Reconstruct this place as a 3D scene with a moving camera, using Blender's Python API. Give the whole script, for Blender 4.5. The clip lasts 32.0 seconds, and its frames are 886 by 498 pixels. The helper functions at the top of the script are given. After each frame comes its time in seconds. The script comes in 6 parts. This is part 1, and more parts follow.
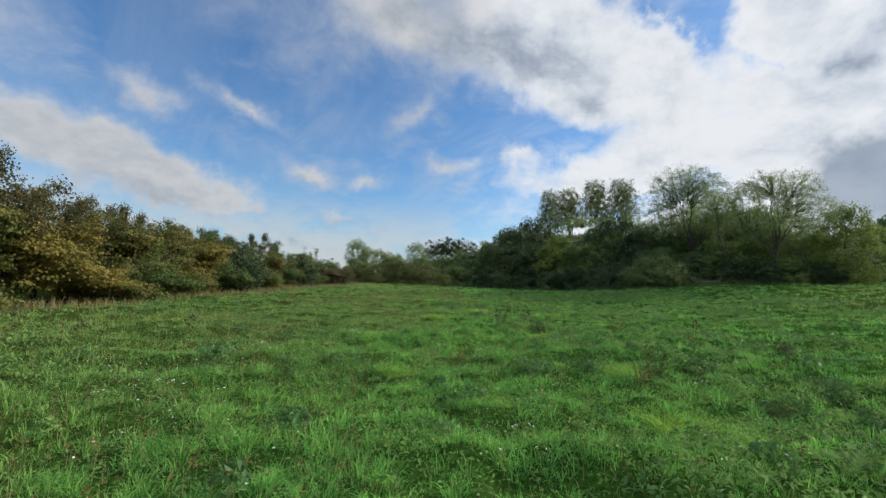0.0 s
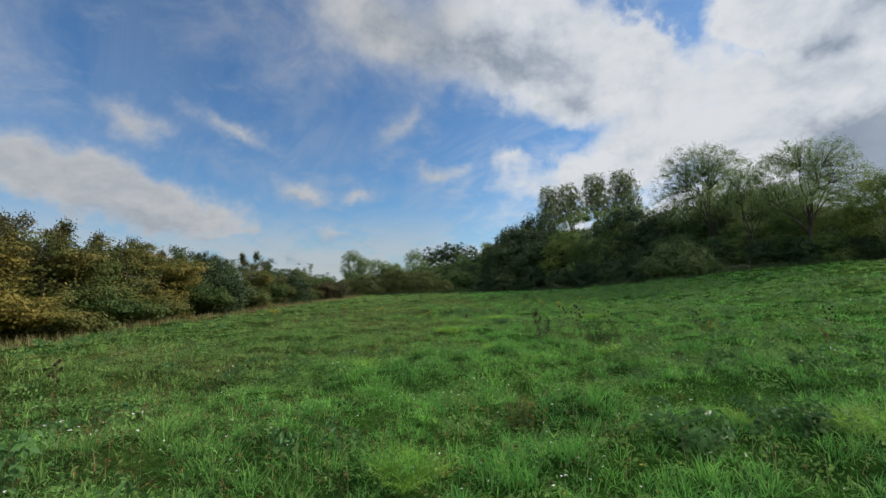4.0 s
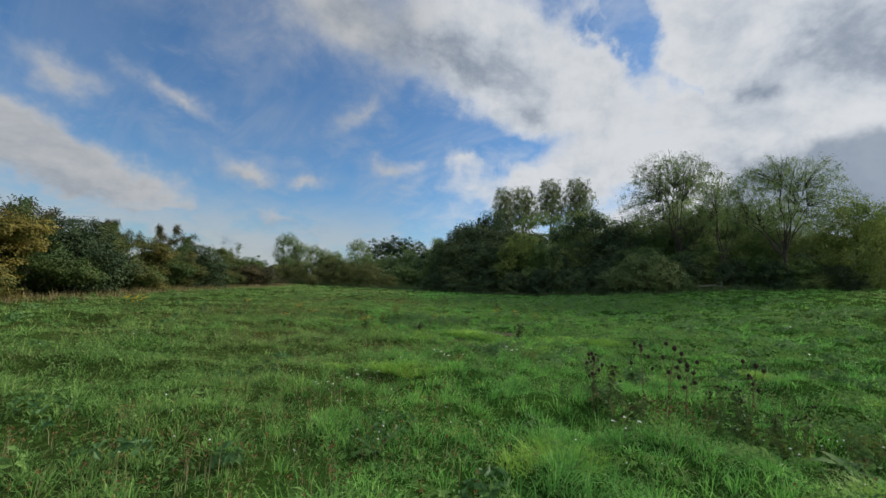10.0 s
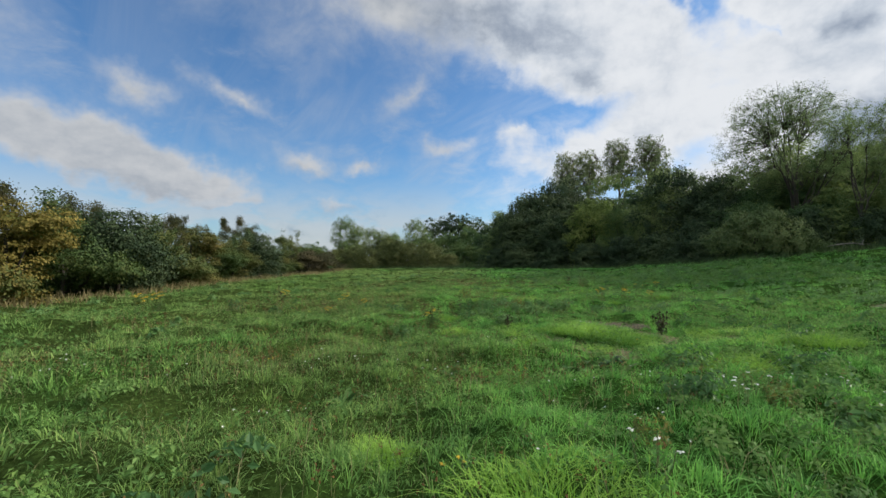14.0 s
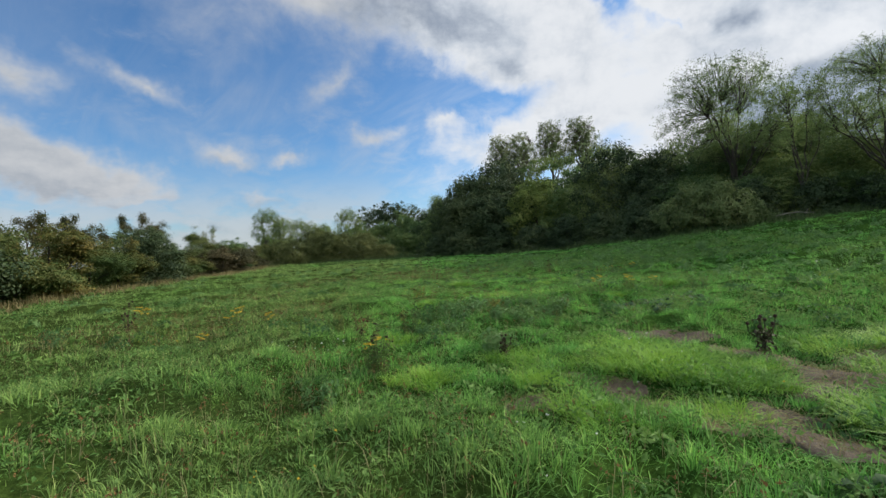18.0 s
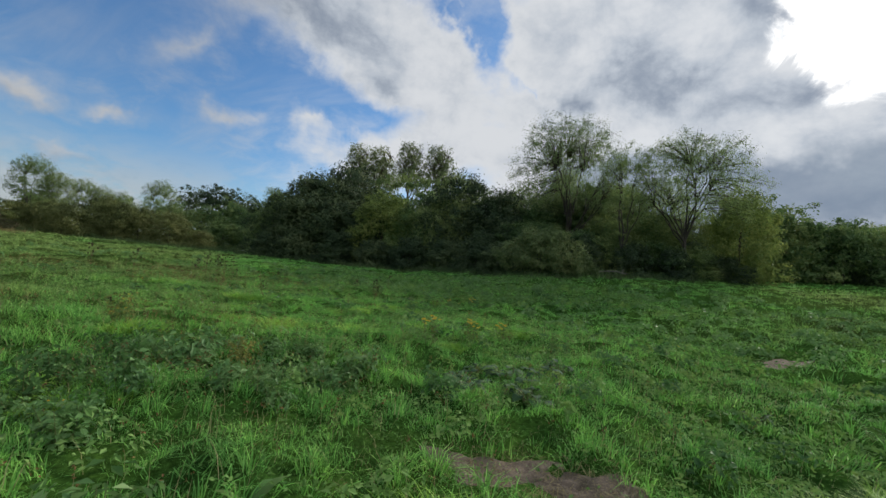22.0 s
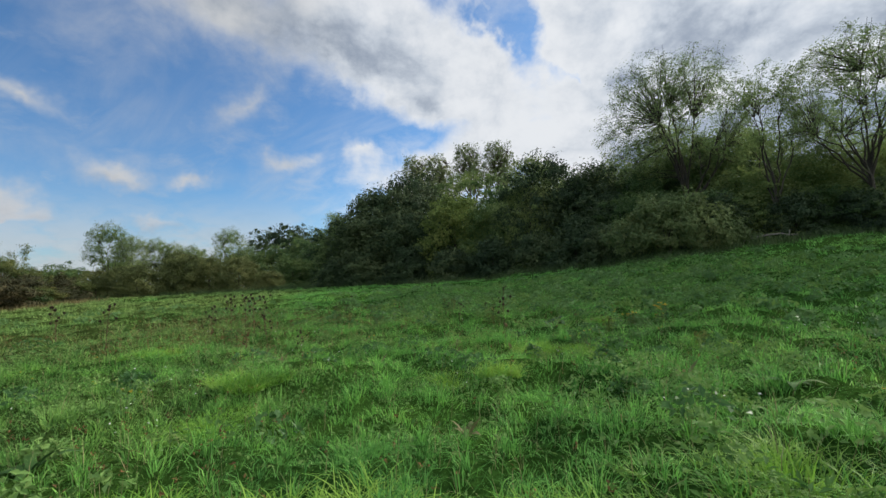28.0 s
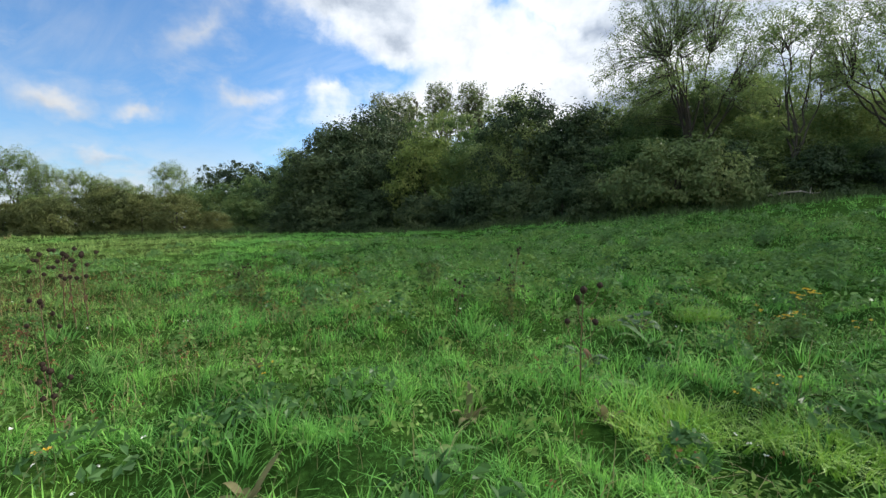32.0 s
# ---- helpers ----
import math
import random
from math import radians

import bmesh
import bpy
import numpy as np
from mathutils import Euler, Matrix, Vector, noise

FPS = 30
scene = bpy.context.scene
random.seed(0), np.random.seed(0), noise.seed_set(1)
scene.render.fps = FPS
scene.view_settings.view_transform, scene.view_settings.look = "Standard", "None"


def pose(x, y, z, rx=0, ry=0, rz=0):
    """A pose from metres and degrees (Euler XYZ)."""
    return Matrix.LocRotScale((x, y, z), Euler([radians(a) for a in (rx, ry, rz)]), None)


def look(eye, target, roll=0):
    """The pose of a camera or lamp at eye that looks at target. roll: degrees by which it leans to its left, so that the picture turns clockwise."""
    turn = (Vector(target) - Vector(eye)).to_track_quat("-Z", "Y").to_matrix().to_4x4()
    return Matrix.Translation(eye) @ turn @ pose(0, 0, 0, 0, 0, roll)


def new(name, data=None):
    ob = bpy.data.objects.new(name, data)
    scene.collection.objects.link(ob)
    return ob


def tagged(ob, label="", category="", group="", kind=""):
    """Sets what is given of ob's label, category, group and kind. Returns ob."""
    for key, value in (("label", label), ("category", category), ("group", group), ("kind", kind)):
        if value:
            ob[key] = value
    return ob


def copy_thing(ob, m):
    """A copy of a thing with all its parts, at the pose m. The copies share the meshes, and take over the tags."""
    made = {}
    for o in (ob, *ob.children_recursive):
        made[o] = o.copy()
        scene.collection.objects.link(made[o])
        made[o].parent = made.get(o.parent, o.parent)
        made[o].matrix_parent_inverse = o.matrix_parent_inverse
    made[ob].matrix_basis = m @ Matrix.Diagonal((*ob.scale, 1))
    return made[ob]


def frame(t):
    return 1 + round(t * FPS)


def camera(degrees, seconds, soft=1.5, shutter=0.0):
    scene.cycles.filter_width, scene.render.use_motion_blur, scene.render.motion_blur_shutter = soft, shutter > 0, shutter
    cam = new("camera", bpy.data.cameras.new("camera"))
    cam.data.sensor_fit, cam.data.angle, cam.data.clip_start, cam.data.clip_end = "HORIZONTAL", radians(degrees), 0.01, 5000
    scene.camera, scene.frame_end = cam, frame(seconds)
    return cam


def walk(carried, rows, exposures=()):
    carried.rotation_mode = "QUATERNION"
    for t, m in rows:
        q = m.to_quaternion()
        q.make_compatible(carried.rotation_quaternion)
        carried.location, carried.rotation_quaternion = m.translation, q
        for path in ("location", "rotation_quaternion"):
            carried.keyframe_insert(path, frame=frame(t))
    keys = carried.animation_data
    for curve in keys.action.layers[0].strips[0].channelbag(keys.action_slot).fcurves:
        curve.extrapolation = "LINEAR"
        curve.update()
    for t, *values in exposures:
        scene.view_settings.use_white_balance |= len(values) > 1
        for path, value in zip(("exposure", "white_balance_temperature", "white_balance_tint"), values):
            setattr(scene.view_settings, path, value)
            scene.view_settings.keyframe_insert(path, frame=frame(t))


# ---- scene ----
# A rough meadow between a hedge and a wood, under broken cloud with the sun behind it.
cam = camera(90.14, 32.0)
# seconds, eye (x, y, z), turn to the left, tilt up, lean
PATH = [
    (0, 0.000, -0.000, 1.695, 6.22, 4.32, 3.13),
    (0.5, 0.231, 0.558, 1.652, -19.70, 5.41, 1.48),
    (1, 0.226, 1.110, 1.636, -24.20, 5.68, 1.72),
    (1.5, 0.103, 1.668, 1.601, -16.90, 5.42, 3.56),
    (2, -0.120, 2.236, 1.491, -5.12, 5.44, 4.84),
    (2.5, -0.338, 2.805, 1.479, 14.08, 8.24, 5.51),
    (3, -0.583, 3.365, 1.479, 10.71, 8.29, 2.33),
    (3.5, -0.796, 3.930, 1.490, 6.76, 8.35, 3.35),
    (4, -0.968, 4.513, 1.474, 5.90, 5.35, -0.97),
    (4.5, -1.179, 5.088, 1.461, 6.22, 2.50, 2.52),
    (6.5, -0.801, 7.405, 1.629, 7.19, 1.39, -0.59),
    (7, -0.987, 7.980, 1.590, 1.64, 0.84, 1.88),
    (7.5, -1.127, 8.558, 1.578, 0.85, 2.07, -0.58),
    (8, -1.263, 9.141, 1.580, 0.71, 3.24, -0.36),
    (8.5, -1.446, 9.724, 1.608, 0.72, 3.91, 1.47),
    (9, -1.583, 10.305, 1.599, 1.03, 4.90, 1.44),
    (9.5, -1.745, 10.884, 1.566, 0.50, 4.86, 4.85),
    (10, -1.852, 11.460, 1.532, -1.12, 5.18, 3.62),
    (10.5, -1.991, 12.040, 1.516, -2.46, 5.16, 2.80),
    (11, -2.098, 12.619, 1.529, -4.76, 4.81, 2.61),
    (11.5, -2.060, 13.189, 1.511, -11.76, 4.99, -0.66),
    (12, -2.098, 13.765, 1.463, -22.56, 4.66, 1.83),
    (12.5, -2.151, 14.355, 1.496, -16.70, 4.78, 0.88),
    (13, -2.297, 14.950, 1.519, -4.39, 2.85, 1.57),
    (13.5, -2.485, 15.542, 1.538, 2.68, 2.02, 2.48),
    (14, -2.630, 16.127, 1.536, 6.15, 2.05, 0.56),
    (14.5, -2.889, 16.708, 1.508, 8.29, 1.98, 3.91),
    (16.5, -2.905, 19.034, 1.558, 4.47, 2.86, -1.50),
    (17, -3.100, 19.626, 1.545, 1.46, 2.28, 1.76),
    (17.5, -3.248, 20.226, 1.558, 0.03, 2.29, -1.17),
    (18, -3.296, 20.816, 1.549, -2.20, 0.52, -2.46),
    (18.5, -3.263, 21.367, 1.588, -12.07, -0.61, -2.22),
    (19, -2.997, 21.867, 1.542, -22.64, -1.22, -4.12),
    (19.5, -2.710, 22.353, 1.517, -37.75, -1.95, -3.18),
    (20, -2.455, 22.856, 1.544, -44.90, -0.35, -2.20),
    (20.5, -2.072, 23.379, 1.564, -46.35, 3.29, -2.74),
    (21, -1.803, 23.938, 1.570, -47.63, 3.39, 0.69),
    (21.5, -1.627, 24.541, 1.557, -35.10, 4.32, -0.51),
    (22, -1.617, 25.154, 1.528, -21.82, 3.30, 6.96),
    (22.5, -1.606, 25.735, 1.559, -11.04, 0.54, 5.61),
    (23, -1.557, 26.314, 1.571, -2.95, 0.73, 3.48),
    (23.5, -1.523, 26.888, 1.556, -9.72, 2.30, 4.66),
    (24, -1.370, 27.456, 1.485, -9.64, 3.87, 1.68),
    (24.5, -1.245, 28.019, 1.418, -9.91, -0.69, 0.79),
    (26.5, -1.283, 30.380, 1.537, -12.97, 0.50, 2.83),
    (27, -1.108, 30.978, 1.495, -13.01, 2.93, -0.54),
    (27.5, -0.993, 31.584, 1.471, -13.15, 2.68, -1.53),
    (28, -0.851, 32.193, 1.434, -13.21, 4.03, -2.09),
    (28.5, -0.714, 32.801, 1.433, -13.09, 6.22, -0.13),
    (29, -0.616, 33.426, 1.456, -13.19, 7.08, 2.85),
    (29.5, -0.363, 34.045, 1.434, -13.33, 6.96, 2.88),
    (30, -0.297, 34.667, 1.453, -13.48, 5.86, 4.49),
    (30.5, -0.209, 35.266, 1.550, -15.68, 1.99, 1.69),
    (31, -0.135, 35.819, 1.579, -17.27, -1.07, 1.59),
    (31.5, -0.155, 36.342, 1.576, -17.53, -1.94, 1.23),
    (32, -0.006, 36.851, 1.523, -17.59, -2.63, 0.04),
]
EXPOSURES = [(0, 0.12), (0.4, -0.45), (1.0, -0.74), (1.5, -0.64), (2.0, -0.40), (2.5, -0.25), (3.0, -0.28), (4.0, -0.1), (4.5, 0.02), (8.0, 0.0), (10.0, -0.18), (11.0, -0.12), (11.6, -0.4),
             (12.0, -0.65), (12.5, -0.45), (13.0, 0.05), (18.5, 0.1), (20.5, -0.25), (21.5, -0.30), (22.0, -0.15), (22.5, 0.05), (23.0, 0.15), (24.0, -0.08), (26.5, -0.15), (27.0, -0.22), (28.0, 0.08),
             (29.0, -0.38), (29.6, -0.36), (30.4, 0.12), (31.0, 0.46), (32.0, 0.52)]
BASE = 0.4
walk(cam, [(t, pose(x, y, z, 90 + tilt, 0, turn) @ pose(0, 0, 0, 0, 0, lean)) for t, x, y, z, turn, tilt, lean in PATH],
     [(t, e + BASE) for t, e in EXPOSURES])

# ---- light ----
SUN_AZ, SUN_EL = 65.5, 28.5
sun_way = Vector((math.sin(radians(SUN_AZ)) * math.cos(radians(SUN_EL)), math.cos(radians(SUN_AZ)) * math.cos(radians(SUN_EL)), math.sin(radians(SUN_EL))))
sun = new("sun", bpy.data.lights.new("sun", "SUN"))
sun.data.energy, sun.data.angle, sun.data.color = 3.4, radians(9), (1.0, 0.93, 0.82)
sun.matrix_world = look(sun_way * 100, (0, 0, 0))


class Nodes:
    """Short hand for building a node tree."""

    def __init__(self, tree):
        self.tree = tree
        tree.nodes.clear()

    def add(self, kind, outs=0, inputs=None, **settings):
        node = self.tree.nodes.new("ShaderNode" + kind)
        if "operation" in settings:
            node.operation = settings["operation"]
        if "clamp" in settings:
            node.use_clamp = settings["clamp"]
        if "blend" in settings:
            node.data_type = settings["blend"]
        if "easing" in settings:
            node.interpolation_type = settings["easing"]
        if "gradient" in settings:
            node.gradient_type = settings["gradient"]
        if "mapping" in settings:
            node.vector_type = settings["mapping"]
        for key, value in (inputs or {}).items():
            if isinstance(value, bpy.types.NodeSocket):
                self.tree.links.new(value, node.inputs[key])
            else:
                node.inputs[key].default_value = value
        return node.outputs[outs] if outs is not None else node

    def math(self, op, a, b=0.0, c=0.0, clamp=False):
        return self.add("Math", 0, {0: a, 1: b, 2: c}, operation=op, clamp=clamp)

    def smooth(self, value, low, high, to_low=0.0, to_high=1.0):
        return self.add("MapRange", 0, {0: value, 1: low, 2: high, 3: to_low, 4: to_high}, easing="SMOOTHSTEP")

    def mix(self, factor, a, b):
        return self.add("Mix", 2, {0: factor, 6: a, 7: b}, blend="RGBA")

    def noise(self, vector, scale, detail=4.0, rough=0.55, distortion=0.0, outs=0):
        return self.add("TexNoise", outs, {"Vector": vector, "Scale": scale, "Detail": detail, "Roughness": rough, "Distortion": distortion})

    def ramp(self, factor, stops):
        node = self.add("ValToRGB", None, {0: factor})
        el = node.color_ramp.elements
        while len(el) < len(stops):
            el.new(0.5)
        for e, (at, colour) in zip(el, stops):
            e.position, e.color = at, (*colour, 1)
        return node.outputs[0]


def make_world():
    world = bpy.data.worlds.new("sky")
    scene.world = world
    world.use_nodes = True
    n = Nodes(world.node_tree)
    way = n.add("TexCoord", 0)
    sky = n.add("TexSky", None)
    sky.sky_type, sky.sun_disc, sky.sun_elevation, sky.sun_rotation = "NISHITA", False, radians(SUN_EL), radians(SUN_AZ)
    sky.air_density, sky.dust_density, sky.ozone_density = 1.0, 0.6, 1.5
    blue = n.add("VectorMath", 0, {0: sky.outputs[0], 1: (0.052, 0.080, 0.104)}, operation="MULTIPLY")
    split = n.add("SeparateXYZ", None, {0: way})
    x, y, z = split.outputs
    azimuth = n.math("MULTIPLY", n.math("ARCTAN2", x, y), 18 / math.pi)
    height = n.math("MULTIPLY", n.math("ARCSINE", z), 18 / math.pi)
    # cloud sheet seen in perspective: streaks flatten towards the horizon
    lift = n.math("ADD", n.math("MAXIMUM", z, 0.0), 0.30)
    flat = n.add("CombineXYZ", 0, {0: n.math("DIVIDE", x, lift), 1: n.math("DIVIDE", y, lift), 2: 0.0})
    billow = n.noise(flat, 2.1, 9.0, 0.60, 0.35)
    fine = n.noise(way, 9.0, 8.0, 0.62, 0.5)
    warp = n.noise(way, 5.0, 5.0, 0.6, 0.0, 1)
    spot = n.add("CombineXYZ", 0, {0: azimuth, 1: height, 2: 0.0})
    shift = n.add("VectorMath", 0, {0: warp, 1: (0.5, 0.5, 0.5)}, operation="SUBTRACT")
    shift = n.add("VectorMath", 0, {0: shift, 1: (1.5, 1.1, 0.0)}, operation="MULTIPLY")
    spot = n.add("VectorMath", 0, {0: spot, 1: shift}, operation="ADD")

    def blobs(rows):
        total = None
        for az, el, wide, high, turn, weight in rows:
            local = n.add("Mapping", 0, {0: spot, 1: (az / 10, el / 10, 0), 2: (0, 0, radians(turn)), 3: (wide / 10, high / 10, 1)}, mapping="TEXTURE")
            one = n.math("MULTIPLY", n.add("TexGradient", 1, {0: local}, gradient="QUADRATIC_SPHERE"), weight)
            total = one if total is None else n.math("ADD", total, one)
        return total

    # azimuth, elevation, half width, half height (degrees), turn, weight
    clouds = blobs([(6, 30, 32, 12, -10, 1.7), (-16, 33, 20, 8, -34, 1.3), (14, 22, 18, 7, -20, 0.9), (38, 28, 15, 12, -30, 1.5), (52, 34, 34, 16, 0, 1.6), (42, 20, 22, 5.5, -4, 1.5), (46, 12, 28, 10, 4, 1.7), (72, 17, 30, 14, 0, 1.5),
                    (72, 34, 26, 12, 0, 1.4), (-49, 12.2, 14, 6.0, -12, 2.2), (-41, 11.0, 12, 5.4, -16, 1.9), (-35.5, 9.4, 9, 3.4, -10, 1.3), (-40.6, 17.8, 6.5, 3.4, -10, 0.95),
                    (-32.6, 19.4, 7, 2.6, -22, 0.85), (-24, 12.6, 8, 2.2, -4, 0.9), (-16.0, 12.2, 4.2, 1.9, -4, 0.85), (2.4, 16.0, 5.4, 3.6, 8, 0.66), (-6, 14.6, 8, 3.0, 12, 0.6), (-12, 20.5, 9, 3.6, 34, 0.6),
                    (14, 14.5, 24, 5.5, 10, 1.15), (-19.3, 8.4, 8, 2.4, -6, 0.8), (-25, 4.6, 6, 1.4, 0, 0.7), (12, 7, 30, 5, 6, 0.9), (-32, 7.6, 9, 1.6, 10, 0.6), (-30, 29, 20, 7, -10, 0.34), (-62, 22, 20, 8, 0, 0.8)])
    holes = blobs([(23.5, 29.5, 4.4, 11, 36, 1.35), (31, 24, 5, 2.0, -26, 0.55), (-7, 11, 10, 1.6, 14, 0.5), (7, 17.6, 12, 1.8, 14, 0.40), (86, 17, 9, 1.5, 6, 0.9), (40, 22.8, 4, 1.5, 20, 0.3)])
    behind = n.smooth(y, 0.15, -0.5)
    east = n.smooth(azimuth, 0.6, 4.0, 0.0, 0.6)
    cover = n.math("ADD", n.math("ADD", clouds, n.math("MULTIPLY", behind, 0.6)), east)
    cover = n.math("SUBTRACT", cover, holes)
    ragged = n.math("ADD", n.math("MULTIPLY", billow, 1.1), n.math("MULTIPLY", fine, 0.7))
    dense = n.math("ADD", cover, n.math("SUBTRACT", ragged, 0.92))
    soft_edge = n.smooth(dense, -0.18, 1.0)
    crisp = n.smooth(dense, 0.02, 0.66)
    alpha = n.math("ADD", soft_edge, n.math("MULTIPLY", n.math("SUBTRACT", crisp, soft_edge), n.smooth(azimuth, -1.2, 0.3)))
    low = n.math("MULTIPLY", n.smooth(height, 1.3, 0.3, 0.0, 0.78), n.smooth(n.noise(flat, 2.4, 7.0, 0.62, 0.3), 0.34, 0.54, 0.3, 1.0))
    wisp = n.smooth(n.noise(flat, 3.6, 7.0, 0.62, 0.25), 0.44, 0.76, 0.0, 0.42)
    # high veil drawn out in streaks
    turned = n.add("VectorRotate", 0, {"Vector": flat, "Axis": (0, 0, 1), "Angle": radians(44)})
    drawn = n.add("VectorMath", 0, {0: turned, 1: (1.0, 4.2, 1.0)}, operation="MULTIPLY")
    veil = n.smooth(n.noise(drawn, 1.25, 8.0, 0.62, 0.5), 0.40, 0.76, 0.0, 0.55)
    veil = n.math("MULTIPLY", n.math("MULTIPLY", veil, n.smooth(n.noise(flat, 0.9, 4.0, 0.5), 0.34, 0.60, 0.25, 1.0)), n.smooth(height, 1.2, 2.2, 1.0, 0.35))
    alpha = n.math("MAXIMUM", n.math("MAXIMUM", alpha, low), n.math("MAXIMUM", wisp, veil))
    # thick parts are grey, edges and the parts round the sun are white
    toward = n.add("VectorMath", 1, {0: way, 1: tuple(sun_way)}, operation="DOT_PRODUCT")
    near = n.smooth(toward, 0.80, 0.99)
    core = n.smooth(n.math("ADD", toward, n.math("MULTIPLY", n.math("SUBTRACT", fine, 0.5), 0.02)), 0.990, 1.0)
    grey = blobs([(44, 9, 18, 6, 0, 0.6), (62, 9.5, 20, 7, 0, 0.7), (50, 24.5, 18, 6, -8, 0.66), (61, 22, 10, 3.4, -4, 0.6), (60, 29, 9, 4, -20, 0.5), (42, 27, 7, 3.0, -10, 0.45), (68.6, 22.4, 5, 1.8, 8, 1.0), (74, 25.4, 3.5, 2.0, 10, 0.8), (79, 13.6, 6, 1.8, 4, 0.9),
                  (4, 27.5, 24, 9, -18, 0.62), (-9, 30.5, 14, 7, -26, 0.42), (14, 21, 9, 3, -20, 0.35), (37.2, 22.6, 4.6, 2.2, 0, 0.62), (56, 29, 8, 5, 0, 0.4),
                  (-43, 8.8, 13, 2.2, -10, 0.34), (-36, 8.0, 8, 1.6, -8, 0.32), (-24, 11.8, 7, 1.2, -4, 0.35), (-18, 7.8, 7, 1.6, 0, 0.5), (-25, 4.4, 6, 1.2, 0, 0.6), (78, 6, 24, 4, 0, 0.5)])
    puff = n.math("ADD", n.math("MULTIPLY", n.noise(flat, 2.6, 8.0, 0.56, 0.2), 1.7), n.math("MULTIPLY", n.noise(way, 6.0, 6.0, 0.58, 0.3), 1.2))
    fold = n.math("MULTIPLY", n.math("ABSOLUTE", n.math("SUBTRACT", n.noise(flat, 2.2, 7.0, 0.6, 0.15), 0.5)), 2.0)
    tuck = n.math("MULTIPLY", n.math("ABSOLUTE", n.math("SUBTRACT", n.noise(way, 5.5, 6.0, 0.6, 0.2), 0.5)), 2.0)
    shade = n.math("SUBTRACT", n.math("ADD", grey, 0.30), n.math("ADD", n.math("MULTIPLY", fold, 1.5), n.math("MULTIPLY", tuck, 1.2)))
    shade = n.math("ADD", shade, n.math("MULTIPLY", n.math("SUBTRACT", n.smooth(dense, 0.3, 1.3), 0.5), 0.35))
    shade = n.math("MULTIPLY", n.smooth(shade, -0.22, 1.15), n.smooth(azimuth, -3.2, -0.8, 0.72, 1.0))
    tone = n.ramp(shade, [(0.0, (0.71, 0.735, 0.77)), (0.5, (0.49, 0.54, 0.61)), (1.0, (0.24, 0.29, 0.375))])
    slab = n.smooth(n.math("ADD", blobs([(40, 12.0, 15, 7, 8, 1.5), (48, 12.5, 18, 7.5, 6, 1.5), (61, 12.5, 19, 7.5, 4, 1.6), (50, 5, 30, 5, 0, 0.9)]), n.math("MULTIPLY", n.math("SUBTRACT", fine, 0.5), 0.5)), 0.12, 0.75, 0.0, 0.86)
    tone = n.mix(slab, tone, n.mix(n.smooth(puff, 1.1, 1.8), (0.20, 0.26, 0.35, 1), (0.30, 0.36, 0.44, 1)))
    # unseen cloud behind the eye, brightened to fill the wood's near side
    glow = n.math("ADD", n.math("MULTIPLY", n.math("ADD", 0.80, n.math("MULTIPLY", near, 0.06)), n.smooth(azimuth, -0.9, 0.4, 0.72, 1.0)), n.math("MULTIPLY", behind, 0.9))
    tone = n.add("VectorMath", 0, {0: tone, 3: glow}, operation="SCALE")
    bright = n.math("MULTIPLY", core, n.smooth(n.math("SUBTRACT", 1.0, shade), 0.05, 0.6, 0.25, 1.0))
    halo = n.add("VectorMath", 0, {0: (3.2, 3.0, 2.7), 3: bright}, operation="SCALE")
    tone = n.add("VectorMath", 0, {0: tone, 1: halo}, operation="ADD")
    colour = n.mix(alpha, blue, tone)
    back = n.add("Background", 0, {0: colour, 1: 1.0})
    n.add("OutputWorld", None, {0: back})


make_world()


# ---- materials ----
def material(name):
    m = bpy.data.materials.new(name)
    m.use_nodes = True
    return m, Nodes(m.node_tree)


def finish(n, colour, rough=0.7, through_light=0.0, bump=None, specular=0.18):
    inputs = {"Base Color": colour, "Roughness": rough, "Specular IOR Level": specular}
    if bump is not None:
        inputs["Normal"] = bump
    shader = n.add("BsdfPrincipled", 0, inputs)
    if through_light:
        other = n.add("BsdfTranslucent", 0, {0: colour})
        shader = n.add("MixShader", 0, {0: through_light, 1: shader, 2: other})
    n.add("OutputMaterial", None, {0: shader})


def foliage(name, stops, rough=0.6, through_light=0.3, patch=0.35):
    """Leaves: every leaf has a tone of its own, and whole sprays differ too."""
    m, n = material(name)
    geo = n.add("NewGeometry", None)
    spray = n.noise(geo.outputs["Position"], patch, 3.0)
    own = n.math("MULTIPLY", n.math("SUBTRACT", n.add("ObjectInfo", "Random"), 0.5), 0.42)
    value = n.math("ADD", n.math("MULTIPLY", geo.outputs["Random Per Island"], 0.36), n.math("SUBTRACT", n.math("MULTIPLY", spray, 1.5), 0.40))
    value = n.math("ADD", value, own)
    colour = n.ramp(value, stops)
    finish(n, colour, rough, through_light)
    return m


def bark(name, dark, light):
    m, n = material(name)
    geo = n.add("NewGeometry", None)
    grain = n.noise(geo.outputs["Position"], 9.0, 6.0, 0.65, 1.2)
    moss = n.noise(geo.outputs["Position"], 1.3, 3.0)
    colour = n.mix(n.smooth(moss, 0.5, 0.75, 0.0, 0.5), n.ramp(grain, [(0.3, dark), (0.7, light)]), (0.07, 0.09, 0.03, 1))
    finish(n, colour, 0.9, 0.0, n.add("Bump", 0, {"Strength": 0.7, "Distance": 0.04, "Height": grain}))
    return m


